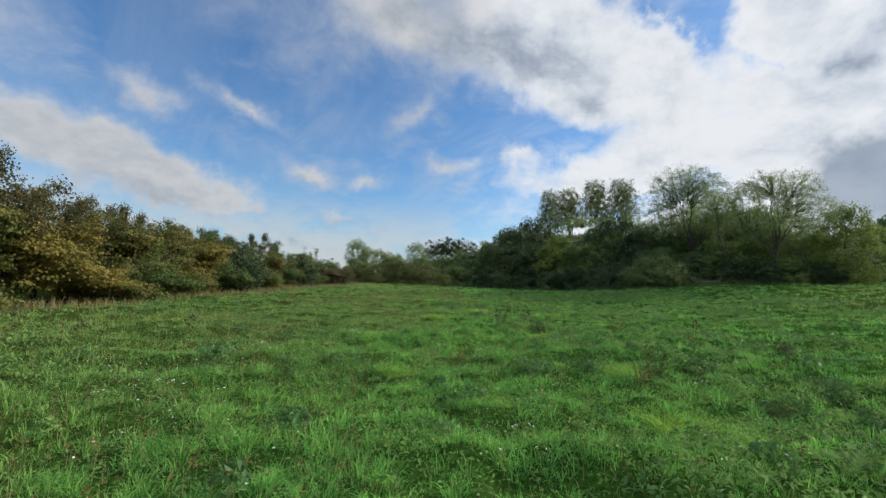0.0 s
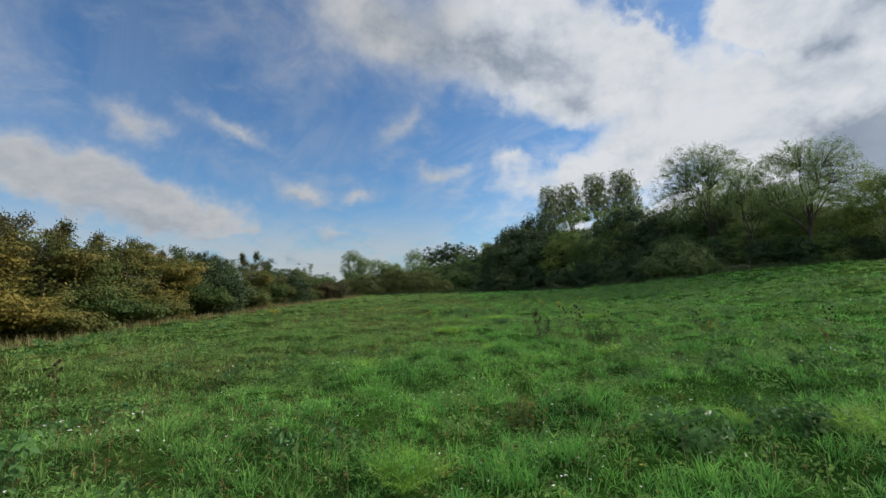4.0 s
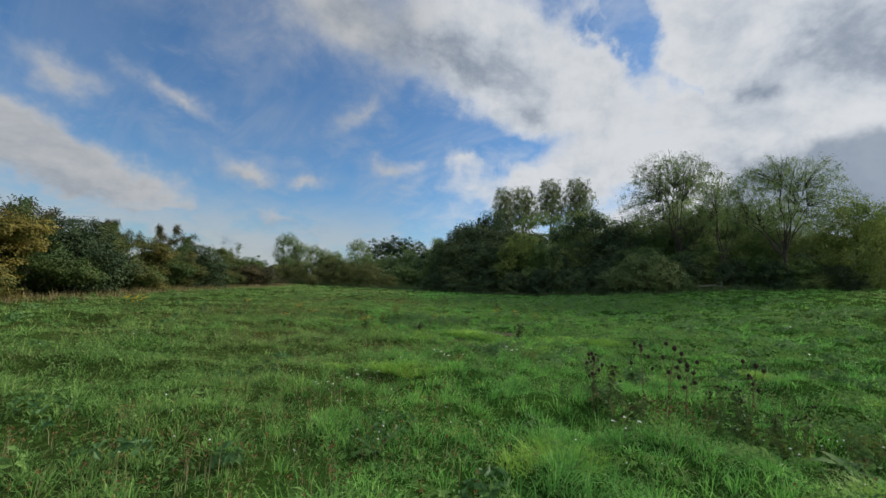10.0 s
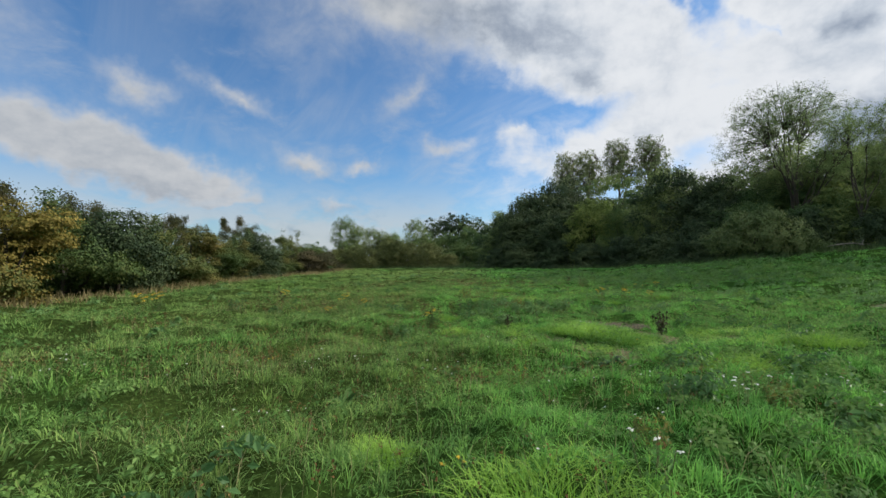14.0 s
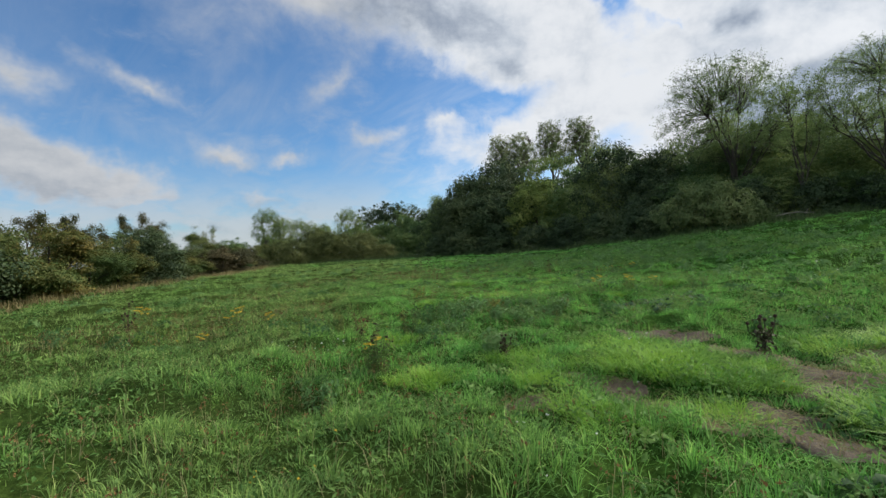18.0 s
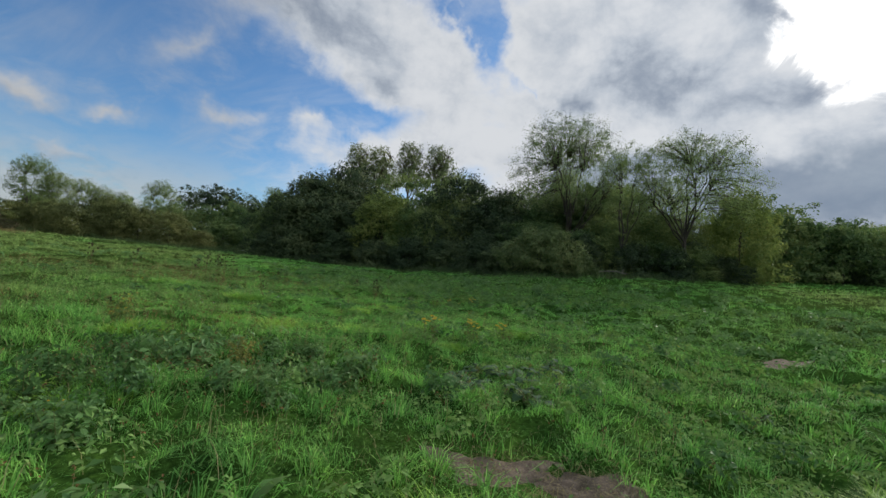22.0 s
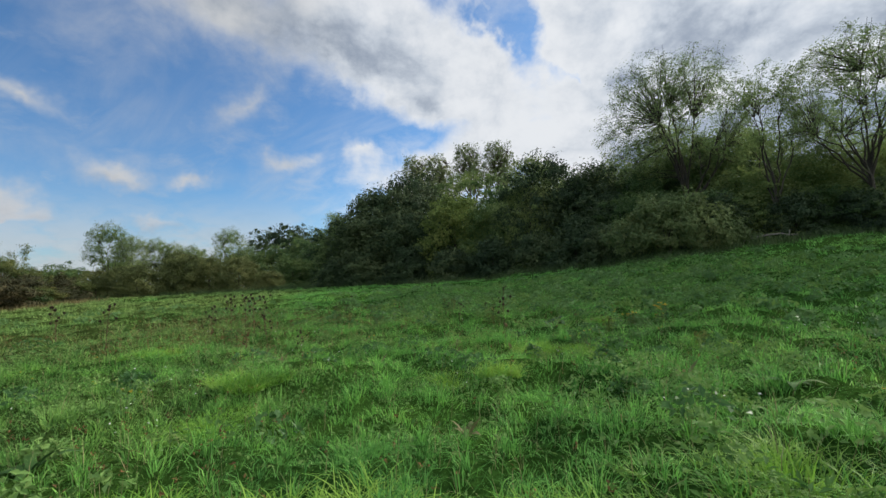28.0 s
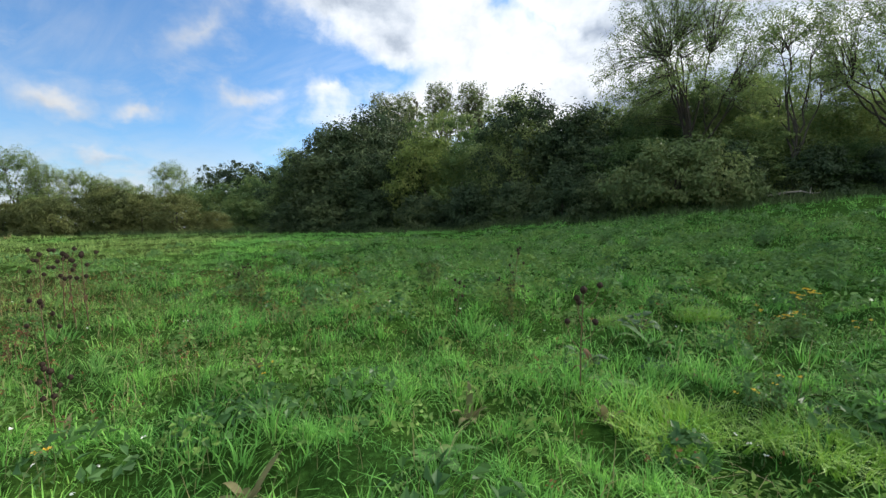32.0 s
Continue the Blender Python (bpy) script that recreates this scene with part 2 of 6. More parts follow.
def field_colour(n, position):
    """The meadow's own colours: lush green, lime tufts, olive and straw patches."""
    wide = n.noise(position, 0.09, 4.0, 0.6, 0.8)
    mid = n.math("ADD", n.math("MULTIPLY", n.noise(position, 0.55, 4.0, 0.6, 0.5), 0.55), n.math("MULTIPLY", n.noise(position, 2.3, 2.0, 0.5), 0.45))
    split = n.add("SeparateXYZ", None, {0: position})
    west = n.smooth(split.outputs[0], 2.0, -9.0)
    slope = n.math("MULTIPLY", n.smooth(split.outputs[0], 9.0, 34.0), n.smooth(split.outputs[1], 62.0, 40.0))
    dry = n.math("ADD", n.math("MULTIPLY", wide, 0.9), n.math("ADD", n.math("MULTIPLY", west, 0.33), n.math("MULTIPLY", slope, 0.30)))
    base = n.ramp(mid, [(0.28, (0.054, 0.156, 0.038)), (0.46, (0.091, 0.236, 0.052)), (0.60, (0.132, 0.308, 0.062)), (0.75, (0.198, 0.360, 0.084))])
    return n.mix(n.smooth(dry, 0.50, 0.80, 0.0, 0.62), base, (0.150, 0.185, 0.064, 1))


def grass_material(name, lift=1.0, calm=False):
    m, n = material(name)
    geo = n.add("NewGeometry", None)
    chance = geo.outputs["Random Per Island"]
    colour = field_colour(n, geo.outputs["Position"])
    vary = n.ramp(chance, [(0.0, (0.56, 0.62, 0.56)), (0.5, (1.0, 1.0, 1.0)), (0.9, (1.36, 1.22, 1.25)), (1.0, (1.8, 1.45, 1.6))] if calm else [(0.0, (0.34, 0.44, 0.36)), (0.5, (1.0, 1.0, 1.0)), (0.88, (1.30, 1.24, 1.1)), (0.95, (1.6, 1.34, 1.3)), (1.0, (2.2, 1.60, 2.0))])
    colour = n.add("VectorMath", 0, {0: n.add("VectorMath", 0, {0: colour, 1: vary}, operation="MULTIPLY"), 3: lift}, operation="SCALE")
    finish(n, colour, 0.62, 0.34, None, 0.08)
    return m


GRASS = grass_material("grass", 1.50)
GRASS_FAR = grass_material("far_grass", 1.50, True)


def ground_material():
    m, n = material("meadow_ground")
    geo = n.add("NewGeometry", None)
    position = geo.outputs["Position"]
    grass = field_colour(n, position)
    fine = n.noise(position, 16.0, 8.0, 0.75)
    # the dark of the gaps between tufts is put into the ground's colour
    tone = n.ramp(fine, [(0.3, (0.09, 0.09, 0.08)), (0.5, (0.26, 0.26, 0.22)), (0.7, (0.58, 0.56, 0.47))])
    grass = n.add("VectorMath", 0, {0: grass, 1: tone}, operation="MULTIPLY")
    split = n.add("SeparateXYZ", None, {0: position})
    # beyond the field: rough pasture and stubble on the hill, distance haze painted in
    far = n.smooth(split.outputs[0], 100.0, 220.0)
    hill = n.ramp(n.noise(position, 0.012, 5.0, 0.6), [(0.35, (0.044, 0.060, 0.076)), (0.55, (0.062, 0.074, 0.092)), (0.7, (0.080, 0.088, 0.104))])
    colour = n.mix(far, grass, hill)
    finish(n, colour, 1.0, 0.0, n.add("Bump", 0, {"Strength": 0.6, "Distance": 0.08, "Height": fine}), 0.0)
    return m


def soil_material():
    m, n = material("bare_soil")
    geo = n.add("NewGeometry", None)
    position = geo.outputs["Position"]
    clod = n.noise(position, 14.0, 7.0, 0.7, 0.6)
    damp = n.noise(position, 2.5, 3.0)
    colour = n.mix(n.smooth(damp, 0.4, 0.65), n.ramp(clod, [(0.3, (0.080, 0.060, 0.046)), (0.62, (0.190, 0.150, 0.115)), (0.8, (0.33, 0.28, 0.22))]), (0.105, 0.086, 0.062, 1))
    finish(n, colour, 0.95, 0.0, n.add("Bump", 0, {"Strength": 1.0, "Distance": 0.05, "Height": clod}))
    return m


def plain(name, colour, rough=0.7, through_light=0.0, vary=0.35, scale=30.0):
    m, n = material(name)
    geo = n.add("NewGeometry", None)
    value = n.math("ADD", n.math("MULTIPLY", n.noise(geo.outputs["Position"], scale, 4.0), 0.6), n.math("MULTIPLY", geo.outputs["Random Per Island"], 0.4))
    low = tuple(c * (1 - vary) for c in colour)
    high = tuple(min(1, c * (1 + vary)) for c in colour)
    finish(n, n.ramp(value, [(0.25, low), (0.75, high)]), rough, through_light)
    return m


BARK_GREY = bark("grey_bark", (0.045, 0.040, 0.032), (0.150, 0.135, 0.110))
BARK_DARK = bark("dark_bark", (0.022, 0.020, 0.016), (0.075, 0.066, 0.052))
BARK_PALE = bark("pale_dead_wood", (0.11, 0.10, 0.085), (0.27, 0.25, 0.22))
LEAF_WILLOW = foliage("willow_leaves", [(0.1, (0.101, 0.159, 0.056)), (0.5, (0.174, 0.249, 0.085)), (0.9, (0.274, 0.336, 0.118))], 0.6, 0.5)
LEAF_POPLAR = foliage("poplar_leaves", [(0.1, (0.110, 0.155, 0.066)), (0.5, (0.200, 0.252, 0.105)), (0.9, (0.310, 0.335, 0.145))], 0.55, 0.4)
LEAF_DARK = foliage("dark_leaves", [(0.1, (0.018, 0.036, 0.017)), (0.5, (0.042, 0.070, 0.029)), (0.9, (0.092, 0.122, 0.050))], 0.65, 0.16)
LEAF_GREEN = foliage("green_leaves", [(0.1, (0.041, 0.084, 0.030)), (0.5, (0.098, 0.166, 0.053)), (0.9, (0.198, 0.254, 0.079))], 0.55, 0.38)
LEAF_LIME = foliage("yellow_green_leaves", [(0.1, (0.068, 0.111, 0.027)), (0.5, (0.135, 0.192, 0.047)), (0.9, (0.243, 0.284, 0.081))], 0.55, 0.46)
LEAF_ELDER = foliage("elder_leaves", [(0.1, (0.056, 0.094, 0.034)), (0.5, (0.108, 0.158, 0.056)), (0.9, (0.200, 0.240, 0.090))], 0.55, 0.36)
LEAF_OLIVE = foliage("olive_leaves", [(0.1, (0.055, 0.075, 0.026)), (0.5, (0.115, 0.140, 0.046)), (0.9, (0.205, 0.212, 0.074))], 0.6, 0.34)
LEAF_ORANGE = foliage("yellowing_leaves", [(0.10, (0.036, 0.066, 0.018)), (0.48, (0.085, 0.110, 0.028)), (0.72, (0.135, 0.125, 0.032)), (0.95, (0.225, 0.180, 0.050))], 0.6, 0.3, 0.7)
LEAF_GOLD = foliage("golden_leaves", [(0.10, (0.050, 0.082, 0.020)), (0.40, (0.115, 0.130, 0.030)), (0.66, (0.195, 0.165, 0.038)), (0.95, (0.300, 0.240, 0.062))], 0.6, 0.4, 0.8)
LEAF_RED = foliage("russet_leaves", [(0.1, (0.032, 0.042, 0.018)), (0.5, (0.060, 0.062, 0.028)), (0.9, (0.100, 0.080, 0.036))], 0.7, 0.2)
LEAF_HEDGE = foliage("hedge_leaves", [(0.1, (0.030, 0.062, 0.017)), (0.5, (0.066, 0.108, 0.028)), (0.9, (0.140, 0.150, 0.043))], 0.6, 0.26, 0.6)
LEAF_OAK = foliage("oak_leaves", [(0.1, (0.030, 0.042, 0.018)), (0.5, (0.064, 0.074, 0.028)), (0.9, (0.130, 0.105, 0.038))], 0.6, 0.2, 0.6)

# ---- lie of the land ----
def soft(v, w):
    return w * np.log1p(np.exp(np.clip(np.asarray(v, float) / w, -30, 30)))


def land(x, y):
    """Height of the ground: level along the walk, rising to the wood, the far fields and the hill."""
    x, y = np.asarray(x, float), np.asarray(y, float)
    z = 0.1 * (soft(x - 9, 2.5) - soft(x - 125, 8)) - 0.02 * (soft(-x, 4) - soft(-x - 60, 6)) + 0.02 * (soft(y - 28, 6) - soft(y - 95, 8))
    z = z + 0.9 * np.exp(-(((x - 28) / 15) ** 2 + ((y - 56) / 14) ** 2))
    far = np.hypot(x, y)
    az = np.degrees(np.arctan2(x, y))
    ridge = (128 + 8 * np.sin(az / 9.0) + 5 * np.sin(az / 3.1 + 1) + 0.28 * (az - 40)) * np.clip((az - 8) / 30, 0, 1) * np.clip((175 - az) / 50, 0, 1)
    s = np.clip((far - 260) / 640, 0, 1)
    return z + ridge * s * s * (3 - 2 * s)


WAVES = [(random.uniform(0, 6.28), random.uniform(0.5, 5.0), random.uniform(0, 6.28)) for _ in range(26)]


def patchy(x, y, size, seed=0):
    """Smooth random patches about size metres across, 0 to 1."""
    u, v = np.asarray(x) / size, np.asarray(y) / size
    i, j = np.floor(u), np.floor(v)
    a, b = u - i, v - j
    a, b = a * a * (3 - 2 * a), b * b * (3 - 2 * b)

    def chance(p, q):
        r = np.sin(p * 127.1 + q * 311.7 + seed * 74.7) * 43758.5453
        return r - np.floor(r)

    return (chance(i, j) * (1 - a) + chance(i + 1, j) * a) * (1 - b) + (chance(i, j + 1) * (1 - a) + chance(i + 1, j + 1) * a) * b


def domes(x, y, cell, seed):
    """Rounded tussocks, one to a cell of that many metres, with creases between them, 0 to 1."""
    u, v = np.asarray(x, float) / cell, np.asarray(y, float) / cell
    i, j = np.floor(u), np.floor(v)
    best = np.zeros(np.shape(u))
    for a in (-1, 0, 1):
        for b in (-1, 0, 1):
            h = np.sin((i + a) * 127.1 + (j + b) * 311.7 + seed * 74.7) * 43758.5453
            h = h - np.floor(h)
            k = h * 57.31 - np.floor(h * 57.31)
            r = h * 913.7 - np.floor(h * 913.7)
            d2 = ((u - i - a - 0.1 - 0.8 * h) ** 2 + (v - j - b - 0.1 - 0.8 * k) ** 2) / (0.30 + 0.55 * r) ** 2
            best = np.maximum(best, (0.45 + 0.55 * r) * np.sqrt(np.clip(1 - d2, 0, 1)))
    return best


def clumpy(x, y):
    """Mounds and hollows of the growth, 0 to 1."""
    x, y = np.asarray(x, float), np.asarray(y, float)
    wx, wy = x + 0.12 * np.sin(5.1 * y), y + 0.12 * np.sin(4.3 * x)
    return np.clip(0.10 + 0.74 * domes(wx, wy, 0.50, 1) + 0.22 * domes(wx, wy, 1.25, 2) + 0.10 * (patchy(x, y, 3.5, 3) - 0.5), 0, 1)


SOIL = [(0.3, 28.35, 0.60, 0.26, -20), (0.95, 27.9, 0.50, 0.28, -10), (1.05, 27.1, 0.42, 0.30, -60), (1.15, 26.5, 0.38, 0.36, 0), (1.1, 25.75, 0.50, 0.28, 70), (1.45, 25.3, 0.50, 0.26, -10), (0.8, 25.25, 0.40, 0.22, 20), (2.3, 26.3, 0.40, 0.20, -30), (-1.25, 25.9, 0.55, 0.26, -40),
        (-0.95, 25.15, 0.32, 0.26, -30), (-0.2, 24.7, 0.42, 0.30, 60), (-0.3, 24.05, 0.45, 0.30, -60), (-2.3, 25.3, 0.30, 0.22, 0), (-0.9, 24.4, 0.25, 0.16, 0), (2.2, 24.1, 0.35, 0.15, 0), (10.5, 32.1, 1.1, 0.35, 10)]


def soil_mask(x, y):
    """1 on bare earth, fading to 0 outside."""
    m = 0
    for cx, cy, rx, ry, turn in SOIL:
        c, s = math.cos(radians(turn)), math.sin(radians(turn))
        u, v = ((x - cx) * c + (y - cy) * s) / rx, (-(x - cx) * s + (y - cy) * c) / ry
        edge = 1 + 0.22 * np.sin(3 * np.arctan2(v, u) + cx) + 0.12 * np.sin(7 * np.arctan2(v, u) + cy)
        m = np.maximum(m, np.clip((edge * 1.12 - np.hypot(u, v)) * 5, 0, 1))
    return m


def ground_at(x, y):
    """The ground with its tussocks and hollows."""
    x, y = np.asarray(x, float), np.asarray(y, float)
    bumps = 0
    for turn, k, phase in WAVES:
        bumps = bumps + np.sin((x * math.cos(turn) + y * math.sin(turn)) * k + phase + 0.9 * np.sin(0.31 * k * (y - x) + phase)) * 0.040 / (0.6 + k * 0.55)
    mounds = 0.15 * (clumpy(x, y) - 0.5) * np.clip((x + 7) / 6, 0.45, 1) * (1 - soil_mask(x, y))
    return land(x, y) + (bumps + mounds) * np.clip((160 - np.hypot(x, y)) / 100, 0, 1)


def on_ground(x, y, sink=0.0):
    return float(ground_at(x, y)) - sink


def mesh_from(name, verts, faces, mat, smooth=False):
    """One mesh from arrays; faces is one array or a list of arrays of equal-sided faces."""
    me = bpy.data.meshes.new(name)
    verts = np.asarray(verts, np.float32).reshape(-1, 3)
    groups = [np.asarray(f, np.int32) for f in (faces if isinstance(faces, list) else [faces]) if len(f)]
    loops = np.concatenate([g.ravel() for g in groups])
    sizes = np.concatenate([np.full(len(g), g.shape[1], np.int32) for g in groups])
    me.vertices.add(len(verts))
    me.vertices.foreach_set("co", verts.ravel())
    me.loops.add(len(loops))
    me.loops.foreach_set("vertex_index", loops)
    me.polygons.add(len(sizes))
    me.polygons.foreach_set("loop_start", np.concatenate([[0], np.cumsum(sizes)[:-1]]).astype(np.int32))
    me.polygons.foreach_set("use_smooth", np.full(len(sizes), smooth))
    me.update(calc_edges=True)
    me.materials.append(mat)
    return me


def part(name, me, parent, label=""):
    ob = new(name, me)
    ob.parent = parent
    return tagged(ob, label)


def thing(name, label, category, place=(0, 0, 0), group="", turn=0.0, scale=1.0):
    ob = new(name)
    ob.matrix_world = pose(*place, 0, 0, turn) @ Matrix.Scale(scale, 4)
    return tagged(ob, label, category, group)


# ---- ground sheet ----
def spread(low, high, step, limit, growth=1.16):
    inner = list(np.arange(low, high + 1e-6, step))
    up, down, s = [inner[-1]], [inner[0]], step
    while up[-1] < limit:
        s *= growth
        up.append(up[-1] + s)
    s = step
    while down[-1] > -limit:
        s *= growth
        down.append(down[-1] - s)
    return np.array(down[:0:-1] + inner + up[1:])


def build_ground():
    xs, ys = spread(-11, 14, 0.18, 2600), spread(1, 50, 0.18, 2600)
    gx, gy = np.meshgrid(xs, ys)
    verts = np.stack([gx, gy, ground_at(gx, gy)], -1)
    w, hgt = len(xs), len(ys)
    a = (np.arange(hgt - 1)[:, None] * w + np.arange(w - 1)).ravel()
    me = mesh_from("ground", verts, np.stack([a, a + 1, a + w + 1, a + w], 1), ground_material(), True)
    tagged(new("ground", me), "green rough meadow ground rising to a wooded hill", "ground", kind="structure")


build_ground()


# ---- building blocks of plants ----
def tube(points, radii, sides=6):
    """A tapered bent tube: vertices and quads."""
    points, radii = np.asarray(points, float), np.asarray(radii, float)
    ahead = np.gradient(points, axis=0)
    ahead /= np.linalg.norm(ahead, axis=1, keepdims=True) + 1e-9
    side = np.cross(ahead, [0.31, 0.17, 0.93])
    side /= np.linalg.norm(side, axis=1, keepdims=True) + 1e-9
    other = np.cross(ahead, side)
    a = np.arange(sides) * 2 * np.pi / sides
    verts = points[:, None] + radii[:, None, None] * (np.cos(a)[None, :, None] * side[:, None] + np.sin(a)[None, :, None] * other[:, None])
    k = np.arange(len(points) - 1)[:, None] * sides
    i, j = k + np.arange(sides), k + (np.arange(sides) + 1) % sides
    return verts.reshape(-1, 3), np.stack([i, j, j + sides, i + sides], -1).reshape(-1, 4)


def joined(pieces):
    verts, faces, n = [], [], 0
    for v, f in pieces:
        verts.append(v)
        faces.append(f + n)
        n += len(v)
    return np.concatenate(verts), np.concatenate(faces)


def leaves(rng, centres, size, wide=0.5, droop=0.3, flat=0.0, facing=None):
    """Pointed leaves (four corners) at the centres, each turned its own way; facing gives the way their upper sides look."""
    n = len(centres)
    ahead = rng.normal(size=(n, 3)) * [1, 1, 1 - flat]
    ahead[:, 2] -= droop
    up = rng.normal(size=(n, 3)) * 0.7 + [0, 0, 0.9]
    if facing is not None:
        up = facing + rng.normal(size=(n, 3)) * 0.32
        up /= np.linalg.norm(up, axis=1, keepdims=True) + 1e-9
        ahead -= up * (ahead * up).sum(1, keepdims=True)
    ahead /= np.linalg.norm(ahead, axis=1, keepdims=True) + 1e-9
    side = np.cross(ahead, up)
    side /= np.linalg.norm(side, axis=1, keepdims=True) + 1e-9
    fold = np.cross(side, ahead)
    length = size * rng.uniform(0.6, 1.35, (n, 1))
    c = np.asarray(centres)
    verts = np.stack([c - ahead * length * 0.5, c + side * length * wide * 0.5 + fold * length * 0.14, c + ahead * length * 0.5, c - side * length * wide * 0.5 + fold * length * 0.14], 1)
    return verts.reshape(-1, 3), np.arange(4 * n).reshape(-1, 4)


def grow(rng, start, ahead, length, radius, level, spec, wood, sprays):
    """A bough and, from it, its side branches; ends carry leaf sprays."""
    steps = 5
    points, way = [np.array(start, float)], np.array(ahead, float)
    lift = spec["lift"][min(level, len(spec["lift"]) - 1)]
    for _ in range(steps):
        way = way + rng.normal(size=3) * spec["wander"] + np.array([0, 0, lift])
        way /= np.linalg.norm(way)
        points.append(points[-1] + way * length / steps)
    points = np.array(points)
    end = radius * (0.25 if level == spec["levels"] else 0.45)
    wood.setdefault(level, []).append(tube(points, np.linspace(radius, end, steps + 1), 7 if level == 0 else 5 if level == 1 else 3))
    if level == spec["levels"]:
        k = spec["leaves"]
        t = rng.uniform(0.1, 1.05, k)
        on = np.stack([np.interp(t * steps, np.arange(steps + 1), points[:, i]) for i in range(3)], 1)
        sprays.append(on + rng.normal(size=(k, 3)) * spec["spray"])
        return
    for c in range(spec["fork"][level]):
        t = spec["from"][level] + (1 - spec["from"][level]) * (c + rng.uniform(0.2, 0.9)) / spec["fork"][level]
        t = min(t, 1.0)
        at = np.array([np.interp(t * steps, np.arange(steps + 1), points[:, i]) for i in range(3)])
        here = points[min(int(t * steps) + 1, steps)] - points[min(int(t * steps), steps - 1)]
        here = here / (np.linalg.norm(here) + 1e-9)
        out = rng.normal(size=3)
        out -= here * (out @ here)
        out /= np.linalg.norm(out) + 1e-9
        lean = spec["lean"][level]
        grow(rng, at, here * math.cos(lean) + out * math.sin(lean), length * spec["shrink"][level] * rng.uniform(0.75, 1.15) * (1.15 - 0.45 * t),
             radius * 0.55 * (1.1 - 0.4 * t), level + 1, spec, wood, sprays)


def branched_tree(name, label, seed, height, spec, leaf_mat, bark_mat, stems=1, stem_lean=0.1, category="tree"):
    """A tree with its trunk, limbs and a leafy crown, standing at the origin."""
    rng = np.random.default_rng(seed)
    root = thing(name, label, category)
    sprays, limbs, twigs = [], [], []
    for s in range(stems):
        wood = {}
        turn = rng.uniform(0, 6.28) if stems == 1 else 6.28 * s / stems + rng.uniform(-0.3, 0.3)
        lean = stem_lean * rng.uniform(0.6, 1.2)
        grow(rng, (0.15 * math.cos(turn) * (stems > 1), 0.15 * math.sin(turn) * (stems > 1), -0.3),
             (math.cos(turn) * lean, math.sin(turn) * lean, 1), height * spec["trunk"], height * spec["girth"], 0, spec, wood, sprays)
        v, f = joined(wood[0])
        part("trunk", mesh_from("trunk", v, f, bark_mat, True), root)
        limbs += wood.get(1, [])
        for level in range(2, spec["levels"] + 1):
            twigs += wood.get(level, [])
    for v, f in limbs:
        part("limb", mesh_from("limb", v, f, bark_mat, True), root)
    if twigs:
        v, f = joined(twigs)
        tagged(part("twig_mass", mesh_from("twig_mass", v, f, bark_mat), root), kind="stuff")
    v, f = leaves(rng, np.concatenate(sprays), spec["leaf"], spec["wide"], 0.4)
    tagged(part("crown", mesh_from("crown", v, f, leaf_mat), root), kind="stuff")
    return root


def bowed(rng, start, mid, end, steps, wobble):
    """A bent line of points from start to end, wandering a little."""
    t = np.linspace(0, 1, steps)[:, None]
    walk_off = np.cumsum(rng.normal(0, wobble, (steps, 3)), axis=0)
    walk_off -= walk_off[:1] + (walk_off[-1:] - walk_off[:1]) * t
    return start * (1 - t) ** 2 + 2 * mid * t * (1 - t) + end * t * t + walk_off


